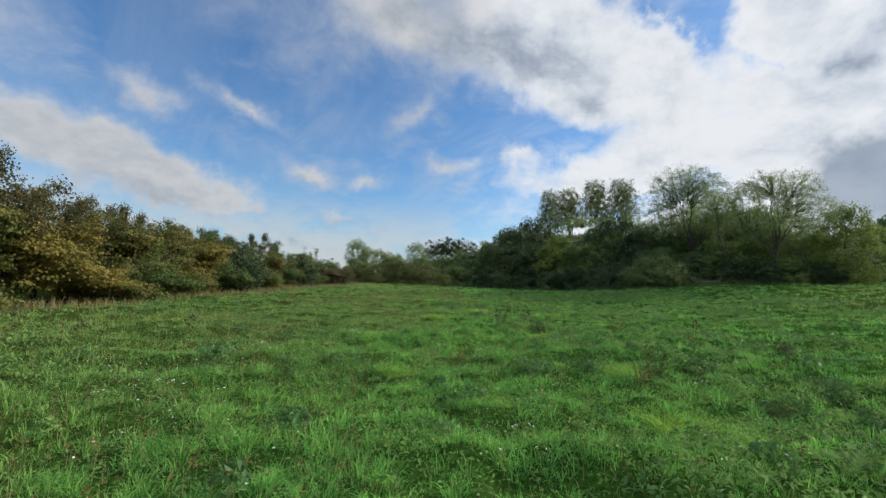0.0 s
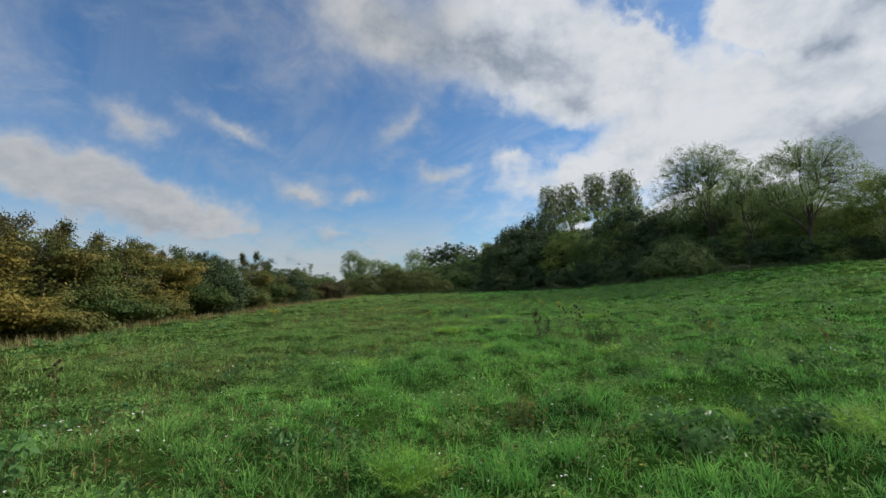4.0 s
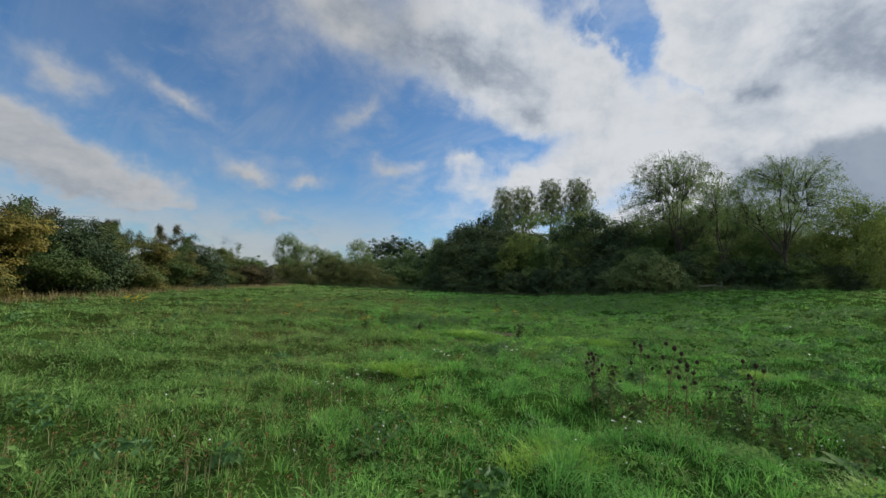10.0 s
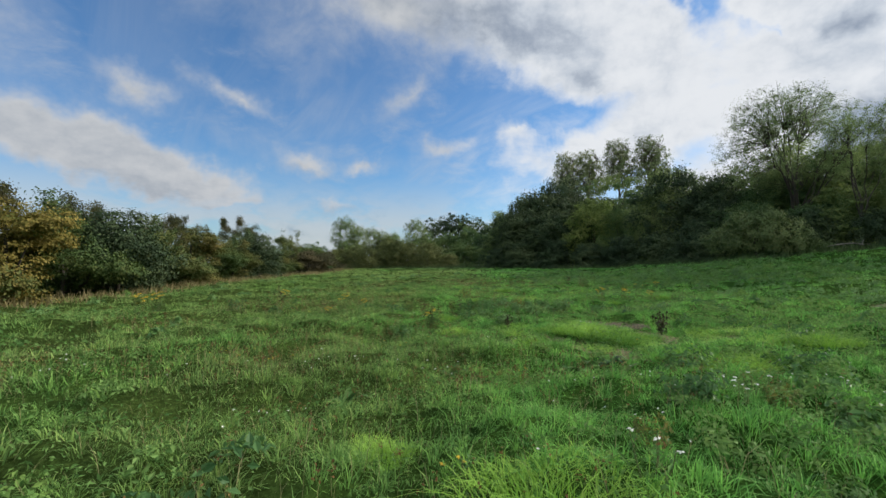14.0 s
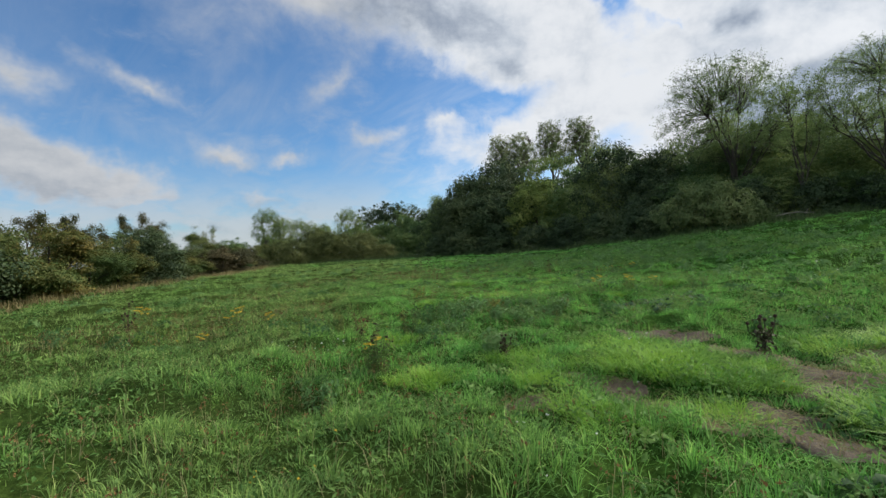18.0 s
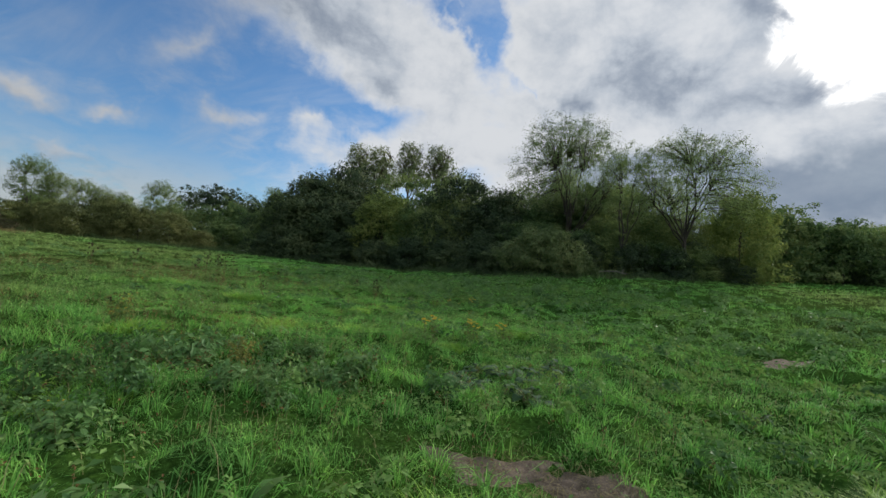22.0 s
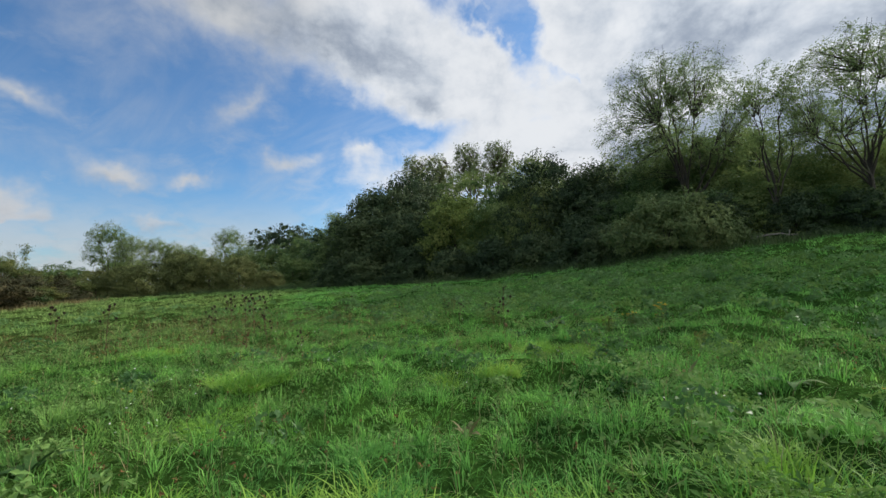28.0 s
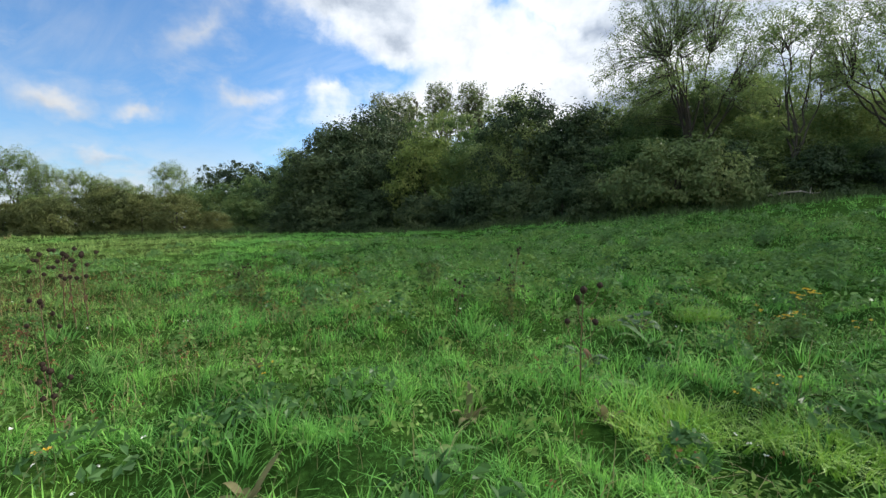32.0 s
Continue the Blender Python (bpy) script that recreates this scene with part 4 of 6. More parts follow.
    # front row, then the row behind it
    for proto, x, y, top, wide in ((hedge, -19.0, -8.0, 5.2, 1.1), (hedge, -18.6, -3.0, 5.0, 1.1), (hedge, -18.4, 2.0, 4.8, 1.1), (orange, -18.6, 6.6, 4.7, 1.1), (hedge, -19.2, 10.4, 4.6, 1.1), (orange, -20.0, 13.8, 4.6, 1.1), (gold, -20.6, 16.8, 4.5, 1.1), (gold, -21.2, 20.0, 4.3, 1.15), (orange, -22.0, 23.4, 4.6, 1.1),
                                   (hedge, -22.8, 26.6, 5.0, 1.05), (orange, -23.2, 29.6, 5.2, 1.0), (gold, -23.4, 33.0, 5.0, 0.95), (hedge, -24.4, 36.6, 5.3, 1.0), (deep, -24.6, 40.2, 5.0, 1.0), (hedge, -24.9, 43.8, 4.9, 1.05), (orange, -25.4, 47.6, 4.5, 1.1), (hedge, -25.8, 51.2, 4.2, 1.1), (orange, -26.2, 54.6, 3.9, 1.1),
                                   (deep, -26.6, 58.4, 4.9, 1.1), (hedge, -26.8, 62.4, 3.6, 1.15), (orange, -26.6, 66.0, 3.4, 1.1), (russet, -25.4, 69.6, 3.6, 1.45), (russet, -26.6, 73.4, 3.7, 1.4), (hedge, -27.4, 76.6, 3.8, 1.15), (orange, -28.2, 80.6, 3.8, 1.1), (russet, -28.6, 84.6, 3.9, 1.15), (hedge, -30.0, 89.0, 4.2, 1.15), (hedge, -34.0, 93.0, 4.2, 1.15), (hedge, -38.5, 97, 4.4, 1.2),
                                   (orange, -23.6, 18.6, 5.0, 1.2), (hedge, -25.6, 25.6, 5.2, 1.1), (hedge, -28.0, 34.0, 5.3, 1.1), (deep, -28.6, 42.0, 4.4, 1.2), (hedge, -29.6, 50.0, 4.3, 1.2), (hedge, -30.6, 58.0, 4.3, 1.2), (hedge, -31.4, 67.0, 4.2, 1.2), (hedge, -33.0, 76.0, 4.4, 1.2), (hedge, -35.0, 85.0, 4.6, 1.2)):
        stand(proto, x, y, top, wide, None, "", g)
    for x, y, top in ((-21.6, 15.6, 6.6), (-23.4, 20.6, 5.9), (-24.6, 24.4, 6.2), (-28.6, 31.0, 6.6), (-27.4, 36.5, 6.2), (-28.4, 41.5, 6.0), (-33.0, 45.0, 6.2), (-42.8, 65.7, 7.8), (-48.0, 60.0, 7.0)):
        stand(oak, x, y, top, 0.95, None, "", "oaks above the hedge")
    stand(oak, -63.4, 114.3, 12.9, 0.95, 30, "lone ragged tree far beyond the hedge")
    stand(oak, -83.9, 121.7, 14.2, 0.95, 80, "ragged tree far beyond the hedge")
    # trees beyond the gap at the right and along the foot of the hill
    for proto, x, y, s, k in ((mid, 66, 58, 0.8, 0.9), (willow_mass, 71, 56, 0.66, 0.72), (mid, 61, 62, 0.85, 0.95), (dark, 68.5, 57.5, 0.62, 0.66), (mid, 56, 64, 0.95, 0.9), (hedge, -43, 100, 1.2, 1.2), (hedge, -48, 96, 1.2, 1.2), (olive, -31.5, 98, 0.9, 0.9), (green, 88.5, 31, 0.9, 0.9), (dark, 93.5, 24.5, 0.95, 1.0), (mid, 62, 68, 1.0, 0.95), (mid, 68, 68, 0.95, 0.95), (green, 91, 33.5, 1.05, 1.1), (green, 97, 27, 1.1, 1.15), (willow_mass, 101, 23, 1.15, 1.15), (dark, 103, 16, 1.1, 1.1), (dark, 104, 8, 1.1, 1.1), (mid, 96, 20, 0.9, 0.8),
                              (dark, 100, -2, 1.1, 1.1), (green, 98, -12, 1.1, 1.1)):
        more = random.uniform(1.05, 1.4) if 50 < x < 85 else 1.0
        plant(proto, x, y, s * more, None, 0.1, k, group="trees along the far right edge")
    wisp_y = dome_tree("tree", "thin half-bare tree turning orange", 71, 11.5, (7.2, 3.0, 3.0, 4.2), 9, 44, 330, 11, 0.24, 0.16, LEAF_GOLD, BARK_GREY, 0.6, 0.15)
    for x, y, top in ((89.5, 58.0, 18.8), (92.5, 57.4, 19.6), (95.4, 57.0, 20.6)):
        stand(wisp_y, x, y, top, 1.0, None, "", "orange trees beyond the gap")
    drop(wisp_y)
    lean_willow = dome_tree("willow_tree", "small pale willow beyond the meadow", 72, 8.0, (5.0, 3.4, 3.4, 3.0), 9, 60, 620, 15, 0.22, 0.16, LEAF_LIME, BARK_DARK)
    stand(lean_willow, 81.8, 62.0, 17.2, 1.0, 100)
    stand(lean_willow, 96.5, 47.0, 18.2, 1.0, 10)
    stand(lean_willow, 104.0, 44.0, 17.0, 1.1, 70)
    stand(lean_willow, 76.0, 62.5, 16.2, 1.0, 200)
    stand(lean_willow, 71.0, 61.0, 15.6, 0.9, 290)
    stand(lean_willow, 86.0, 62.0, 17.4, 0.9, 150)
    stand(mid, 80.0, 70.0, 17.2, 1.0, 40, "", "trees along the far right edge")
    stand(willow_mass, 87.0, 70.0, 18.0, 1.0, 90, "", "trees along the far right edge")
    stand(mid, 103.0, 66.0, 19.0, 1.1, 140, "", "trees along the far right edge")
    drop(lean_willow)
    for x, y, s in ((84, 47, 0.6), (80, 50, 0.8), (87, 43.5, 0.5), (91, 50, 0.6), (72, 60, 0.7), (99, 40, 0.6), (102, 36, 0.6)):
        plant(low, x, y, s, group="low shrubs beyond the gap")
    # behind the camera
    back = leafy_mass("tree", "green tree at the back of the meadow", 46, lobes_round(rng, 9.0, 9.0, 0.0, 7), 3000, 0.6, LEAF_GREEN, BARK_DARK, 0.16, clump=0.55)
    for x, y, s in ((-12, -22, 1.1), (-2, -25, 1.2), (9, -26, 1.1), (20, -25, 1.2), (32, -24, 1.1), (46, -24, 1.1), (60, -24, 1.2), (76, -22, 1.1)):
        plant(back, x, y, s, group="trees behind the meadow")
    drop(back)
    for proto in (willow, willow_b, dark, green, lime, umbrella, willow_mass, low, olive, mid, gold, orange, hedge, deep, russet, oak):
        drop(proto)


build_woods()


def build_ridge_woods():
    """The wooded skyline of the hill: one far mass of crowns."""
    rng = np.random.default_rng(77)
    pieces = []
    for az in np.arange(24, 112, 0.42):
        far = 880 + rng.uniform(-30, 30)
        x, y = far * math.sin(radians(az)), far * math.cos(radians(az))
        r = rng.uniform(4, 9) * (1.0 if rng.uniform() > 0.12 else 1.7)
        d = rng.normal(size=(60, 3))
        d /= np.linalg.norm(d, axis=1, keepdims=True)
        pieces.append(np.array([x, y, float(land(x, y)) + r * 0.5]) + d * [r, r, r * 0.8] * rng.uniform(0.5, 1, (60, 1)))
    v, f = leaves(rng, np.concatenate(pieces), 5.0, 0.8, 0.1)
    tagged(new("far_woods", mesh_from("far_woods", v, f, LEAF_DARK)), "dark wooded skyline along the distant hill", "woods", kind="stuff")


build_ridge_woods()

# ---- meadow ----
def build_soil():
    mat = soil_material()
    for cx, cy, rx, ry, turn in SOIL:
        rings, sides, verts = 14, 60, []
        for i in range(rings + 1):
            for j in range(sides):
                a = 6.283 * j / sides
                edge = 1 + 0.22 * math.sin(3 * a + cx) + 0.12 * math.sin(7 * a + cy)
                u, v = rx * edge * i / rings * math.cos(a), ry * edge * i / rings * math.sin(a)
                c, s = math.cos(radians(turn)), math.sin(radians(turn))
                x, y = cx + u * c - v * s, cy + u * s + v * c
                verts.append((x, y, on_ground(x, y) + (0.016 + 0.03 * float(patchy(x, y, 0.11, 5)) + 0.02 * float(patchy(x, y, 0.05, 6))) * (1 - (i / rings) ** 4) - 0.014))
        faces = [(i * sides + j, i * sides + (j + 1) % sides, (i + 1) * sides + (j + 1) % sides, (i + 1) * sides + j) for i in range(rings) for j in range(sides)]
        me = mesh_from("bare_soil", verts, np.array(faces), mat, True)
        tagged(new("bare_soil", me), "patch of bare brown soil with dry straw in the grass", "soil", "bare patches", "structure")


build_soil()


def in_field(x, y):
    """True in the open meadow: not under the hedge or the wood."""
    hedge = x > np.interp(y, [-20, 10, 32, 58, 72, 86, 100], [-17.0, -16.8, -21.4, -24.0, -23.6, -26.5, -33.0])
    wood = x < np.interp(y, [40, 50, 55, 60, 70, 80, 90], [120, 40, 27, 20.5, 15.0, 7.5, -1.5])
    wood = wood | (x > 42) & (y < 62)
    return hedge & wood & (y < 98)


def path_distance(x, y):
    return np.hypot(x + 1.3, y - np.clip(y, 3, 38))


def tuft_height(x, y):
    """Taller and shorter growth in patches."""
    v = 0
    for turn, k, phase in WAVES[:10]:
        v = v + np.sin((x * math.cos(turn) + y * math.sin(turn)) * k * 0.7 + phase * 2)
    return np.clip(0.95 + 0.20 * v, 0.55, 1.9)


def blades(rng, x, y, tall, wide, lean, turn, segments):
    """Grass blades: arching tapered strips; one slim triangle each where far."""
    n = len(x)
    out = np.stack([np.cos(turn), np.sin(turn), 0 * turn], 1)
    twist = turn + rng.normal(0, 0.6, n)
    side = np.stack([-np.sin(twist), np.cos(twist), 0 * turn], 1) * (wide * rng.uniform(0.6, 1.4, n))[:, None]
    foot = np.stack([x, y, ground_at(x, y) - 0.02], 1)
    rows = []
    for i in range(segments + 1):
        t = i / segments
        mid = foot + out * (tall * lean * t ** 1.7)[:, None]
        mid[:, 2] += tall * (t - 0.48 * lean * t ** 2.6)
        rows.append(mid if i == segments else np.stack([mid - side * (1 - 0.75 * t * t), mid + side * (1 - 0.75 * t * t)], 1))
    v = np.concatenate([r if r.ndim == 3 else r[:, None] for r in rows], 1)
    per = 2 * segments + 1
    k = np.arange(n)[:, None] * per
    faces = [k + [2 * segments - 2, 2 * segments - 1, 2 * segments]]
    if segments > 1:
        faces.append(np.concatenate([k + [2 * i, 2 * i + 1, 2 * i + 3, 2 * i + 2] for i in range(segments - 1)]))
    return v.reshape(-1, 3), faces


def scatter(rng, density, near, far, limit_y=90.0):
    x0, x1, y0, y1 = -1.3 - far, -1.3 + far, max(-4.0, 3 - far), min(38 + far, limit_y)
    n = int((x1 - x0) * (y1 - y0) * density)
    x, y = rng.uniform(x0, x1, n), rng.uniform(y0, y1, n)
    d = path_distance(x, y)
    keep = (d >= near) & (d < far) & in_field(x, y) & (y > 1.0 + 0.0 * x - np.where(np.abs(x) < 4, 0, 4)) & (rng.uniform(size=n) > soil_mask(x, y) * 0.93)
    return x[keep], y[keep]


def build_grass():
    rng = np.random.default_rng(101)
    # tufts per square metre, blades per tuft, from and to this far from the walked line, height, half width, spread of a tuft, segments
    for tufts, per, near, far, tall, wide, open_, segments in ((15, 40, 0, 4.8, 0.19, 0.0037, 0.085, 2), (26, 9, 0, 4.8, 0.10, 0.0040, 0.06, 1), (9, 26, 4.8, 9.5, 0.20, 0.0056, 0.10, 2), (11, 8, 4.8, 9.5, 0.11, 0.0060, 0.08, 1),
                                                             (7.5, 16, 9.5, 20, 0.205, 0.0095, 0.12, 1), (3.6, 13, 20, 40, 0.23, 0.015, 0.17, 1), (1.1, 10, 40, 85, 0.27, 0.034, 0.30, 1)):
        cx, cy = scatter(rng, tufts * 1.2, near, far)
        own = np.repeat(np.arange(len(cx)), per)
        a, r = rng.uniform(0, 6.283, len(own)), np.abs(rng.normal(0, 1, len(own)))
        x, y = cx[own] + np.cos(a) * r * open_, cy[own] + np.sin(a) * r * open_
        mound = clumpy(x, y)
        floor = 0.85 if tall < 0.12 else 0.42
        keep = rng.uniform(size=len(own)) < floor + 0.80 * mound
        own, a, r, x, y, mound = own[keep], a[keep], r[keep], x[keep], y[keep], mound[keep]
        size = (0.6 + 0.4 * tuft_height(cx, cy)) * rng.uniform(0.75, 1.25, len(cx))
        high = tall * size[own] * (floor + (1.3 - floor) * mound) * rng.uniform(0.6, 1.25, len(own))
        lean = np.clip(0.42 + 0.46 * r + rng.normal(0, 0.25, len(own)), 0.05, 1.5)
        v, faces = blades(rng, x, y, high, wide, lean, a + rng.normal(0, 0.5, len(own)) + 0.5 * np.sin(cx[own] * 1.7 + cy[own]), segments)
        tagged(new("grass", mesh_from("grass", v, faces, GRASS if far < 12 else GRASS_FAR)), "tufts of uneven green meadow grass with straw-coloured blades", "grass", kind="stuff")
    # low broad leaves (clover, plantain) between the tufts
    cx, cy = scatter(rng, 9, 0, 9)
    own = np.repeat(np.arange(len(cx)), 7)
    at = np.stack([cx[own] + rng.normal(0, 0.07, len(own)), cy[own] + rng.normal(0, 0.07, len(own)), 0 * own], 1)
    at[:, 2] = ground_at(at[:, 0], at[:, 1]) + rng.uniform(0.02, 0.11, len(own)) * tuft_height(at[:, 0], at[:, 1])
    v, f = leaves(rng, at, 0.042, 0.5, 0.0, 0.3, rng.normal(0, 0.7, (len(at), 3)) + [0, 0, 0.9])
    tagged(new("herbs", mesh_from("herbs", v, f, HERB)), "low broad herb leaves between the grass tufts", "herbs", kind="stuff")
    # patches of taller leafy herbs near the walk, and dry stalks among the grass
    for density, seed, size, high, mat, label in ((6, 21, 0.062, 0.20, HERB, "leafy green herbs spreading through the grass"), (8, 22, 0.046, 0.24, HERB_PALE, "feathery yellow-green herbs in the grass")):
        cx, cy = scatter(rng, density, 0, 8)
        ok = patchy(cx, cy, 1.3, seed) > 0.52
        cx, cy = cx[ok], cy[ok]
        own = np.repeat(np.arange(len(cx)), 12)
        at = np.stack([cx[own] + rng.normal(0, 0.08, len(own)), cy[own] + rng.normal(0, 0.08, len(own)), 0 * own], 1)
        at[:, 2] = ground_at(at[:, 0], at[:, 1]) + rng.uniform(0.03, high, len(own))
        v, f = leaves(rng, at, size, 0.40, 0.1, 0.2, rng.normal(0, 0.7, (len(at), 3)) + [0, 0, 0.9])
        tagged(new("herbs", mesh_from("herbs", v, f, mat)), label, "herbs", kind="stuff")
    cx, cy = scatter(rng, 22, 0, 9)
    v, faces = blades(rng, cx, cy, rng.uniform(0.16, 0.42, len(cx)), 0.0022, rng.uniform(0.1, 1.1, len(cx)), rng.uniform(0, 6.283, len(cx)), 2)
    tagged(new("dry_stalks", mesh_from("dry_stalks", v, faces, STALK)), "thin dry straw-coloured stalks among the grass", "grass", kind="stuff")
    # leafy clumps: low domes of broad leaves, thickest to the east of the walk
    for near, far, density, per, leaf, mat, seed, label in ((0, 8, 0.8, 54, 0.066, HERB, 31, "low domed clumps of broad herb leaves"), (0, 8, 0.6, 60, 0.050, HERB_PALE, 32, "low clumps of pale feathery herbs"), (0, 9, 0.30, 60, 0.085, NETTLE, 33, "dark green clumps of coarse-leaved herbs"), (8, 26, 0.55, 36, 0.125, NETTLE, 34, "dark leafy clumps further off in the meadow"),
                                                           (8, 22, 0.45, 32, 0.115, HERB_PALE, 35, "pale leafy clumps further off in the meadow")):
        cx, cy = scatter(rng, density * 2.4, near, far)
        east = np.clip((cx + 4.5) / 6.0, 0.22, 1.0)
        ok = rng.uniform(size=len(cx)) < east * np.clip((patchy(cx, cy, 2.6, seed) - 0.25) * 2.2, 0, 1)
        cx, cy = cx[ok], cy[ok]
        wide, high = rng.uniform(0.14, 0.40, len(cx)), rng.uniform(0.10, 0.29, len(cx)) * (1.25 if far > 12 else 1.0)
        own = np.repeat(np.arange(len(cx)), per)
        a, r = rng.uniform(0, 6.283, len(own)), np.sqrt(rng.uniform(0, 1, len(own)))
        at = np.stack([cx[own] + np.cos(a) * r * wide[own], cy[own] + np.sin(a) * r * wide[own], 0 * a], 1)
        at[:, 2] = ground_at(at[:, 0], at[:, 1]) + 0.04 + high[own] * (1 - 0.75 * r * r) * rng.uniform(0.6, 1.0, len(own))
        v, f = leaves(rng, at, leaf, 0.52, 0.1, 0.4, np.stack([np.cos(a) * r * 0.9, np.sin(a) * r * 0.9, 0 * a + 0.6], 1) + rng.normal(0, 0.3, (len(a), 3)))
        tagged(new("leafy_herbs", mesh_from("leafy_herbs", v, f, mat)), label, "herbs", kind="stuff")
    # brown seed heads on thin stalks, in patches on the drier west side
    cx, cy = scatter(rng, 40, 0, 11)
    ok = rng.uniform(size=len(cx)) < np.clip((2.5 - cx) / 6.0, 0.12, 1.0) * np.clip((patchy(cx, cy, 2.2, 41) - 0.42) * 2.6, 0, 1)
    cx, cy = cx[ok], cy[ok]
    high = rng.uniform(0.14, 0.34, len(cx))
    v, faces = blades(rng, cx, cy, high, 0.0022, np.full(len(cx), 0.12), rng.uniform(0, 6.283, len(cx)), 2)
    tagged(new("dry_stalks", mesh_from("dry_stalks", v, faces, STALK)), "thin stalks carrying brown seed heads", "grass", kind="stuff")
    own = np.repeat(np.arange(len(cx)), 5)
    at = np.stack([cx[own], cy[own], ground_at(cx, cy)[own] + high[own] * 0.93], 1) + rng.normal(0, 0.014, (len(own), 3)) * [1, 1, 1.6]
    v, f = leaves(rng, at, 0.026, 0.5, 0.0)
    tagged(new("seed_heads", mesh_from("seed_heads", v, f, DEAD)), "small reddish brown seed heads above the grass", "seed heads", kind="stuff")
    # rank herb patches further off
    cx, cy = rng.uniform(1, 18, 1500), rng.uniform(42, 57, 1500)
    ex, ey = scatter(rng, 3.2, 6, 17)
    patch = np.sin(ex * 0.9 + 1.3 * np.sin(ey * 0.5)) + np.sin(ey * 0.7 + ex * 0.35) > 0.55
    cx, cy = np.concatenate([cx, ex[patch]]), np.concatenate([cy, ey[patch]])
    ok = in_field(cx, cy)
    cx, cy = cx[ok], cy[ok]
    own = np.repeat(np.arange(len(cx)), 12)
    at = np.stack([cx[own] + rng.normal(0, 0.16, len(own)), cy[own] + rng.normal(0, 0.16, len(own)), 0 * own], 1)
    at[:, 2] = ground_at(at[:, 0], at[:, 1]) + rng.uniform(0.05, 0.30, len(own))
    v, f = leaves(rng, at, 0.10, 0.55, 0.1, 0.5, rng.normal(0, 0.4, (len(at), 3)) + [0, 0, 0.9])
    tagged(new("herbs", mesh_from("herbs", v, f, HERB)), "patches of rank leafy herbs in the grass", "herbs", kind="stuff")
    # dry straw lying on the bare earth
    cx, cy = [], []
    for sx, sy, rx, ry, turn in SOIL:
        cx.append(sx + rng.normal(0, rx * 0.6, 420))
        cy.append(sy + rng.normal(0, rx * 0.45, 420))
    cx, cy = np.concatenate(cx), np.concatenate(cy)
    a = rng.uniform(0, 6.283, len(cx))
    v, faces = blades(rng, cx, cy, rng.uniform(0.04, 0.13, len(cx)), 0.0022, np.full(len(cx), 1.7), a, 2)
    v[:, 2] += 0.035
    tagged(new("straw", mesh_from("straw", v, faces, STRAW)), "bits of dry straw lying on the bare soil", "straw", kind="stuff")
    # fringes of long grass: dry along the hedge, rank and dark along the wood
    for name, mat, line, count, tall, label in (("dry_grass", STRAW, [(-16.2, 4), (-17.0, 12), (-18.6, 19), (-20.4, 27), (-21.6, 34), (-22.4, 42), (-23.4, 50), (-24.0, 58), (-23.6, 66), (-24.4, 76), (-26.5, 86)], 6000, 0.48, "long dry straw-coloured grass along the hedge"),
                                                ("rank_grass", RANK, [(-30, 95), (-18, 91.5), (-8, 91), (-1, 86), (4, 80.5), (9, 75.5), (13, 71), (16, 66), (17.6, 61), (19.5, 55.6), (25, 54.2), (31, 51.6), (38, 54.0), (46, 57.5)], 15000, 0.62, "rank dark grass and nettles along the foot of the wood")):
        line = np.array(line, float)
        t = rng.uniform(0, len(line) - 1, count)
        x, y = np.interp(t, np.arange(len(line)), line[:, 0]) + rng.normal(0, 0.8, count), np.interp(t, np.arange(len(line)), line[:, 1]) + rng.normal(0, 0.8, count)
        v, faces = blades(rng, x, y, tall * rng.uniform(0.4, 1.3, count), 0.03, rng.uniform(0.05, 0.7, count), rng.uniform(0, 6.283, count), 1)
        tagged(new(name, mesh_from(name, v, faces, mat)), label, "grass", kind="stuff")


NETTLE = foliage("nettle_leaves", [(0.1, (0.052, 0.125, 0.040)), (0.6, (0.098, 0.205, 0.062)), (0.95, (0.165, 0.275, 0.095))], 0.5, 0.32, 2.0)
DEAD = foliage("withered_leaves", [(0.1, (0.050, 0.028, 0.015)), (0.5, (0.115, 0.065, 0.030)), (0.95, (0.220, 0.130, 0.050))], 0.8, 0.15, 4.0)
HERB_PALE = foliage("pale_herb_leaves", [(0.1, (0.060, 0.130, 0.030)), (0.5, (0.110, 0.210, 0.045)), (0.9, (0.180, 0.290, 0.070))], 0.75, 0.3, 1.5)
STALK = foliage("dry_stalk", [(0.1, (0.14, 0.15, 0.06)), (0.5, (0.24, 0.23, 0.10)), (0.9, (0.38, 0.33, 0.18))], 0.7, 0.2, 1.5)
HERB = foliage("herb_leaves", [(0.1, (0.055, 0.130, 0.034)), (0.5, (0.105, 0.215, 0.052)), (0.9, (0.180, 0.300, 0.085))], 0.75, 0.3, 1.2)
STRAW = foliage("dry_grass_blades", [(0.1, (0.11, 0.105, 0.04)), (0.5, (0.21, 0.175, 0.08)), (0.9, (0.32, 0.27, 0.14))], 0.7, 0.3, 0.5)
RANK = foliage("rank_blades", [(0.1, (0.050, 0.085, 0.030)), (0.5, (0.085, 0.135, 0.045)), (0.9, (0.150, 0.180, 0.075))], 0.6, 0.3, 0.5)
build_grass()


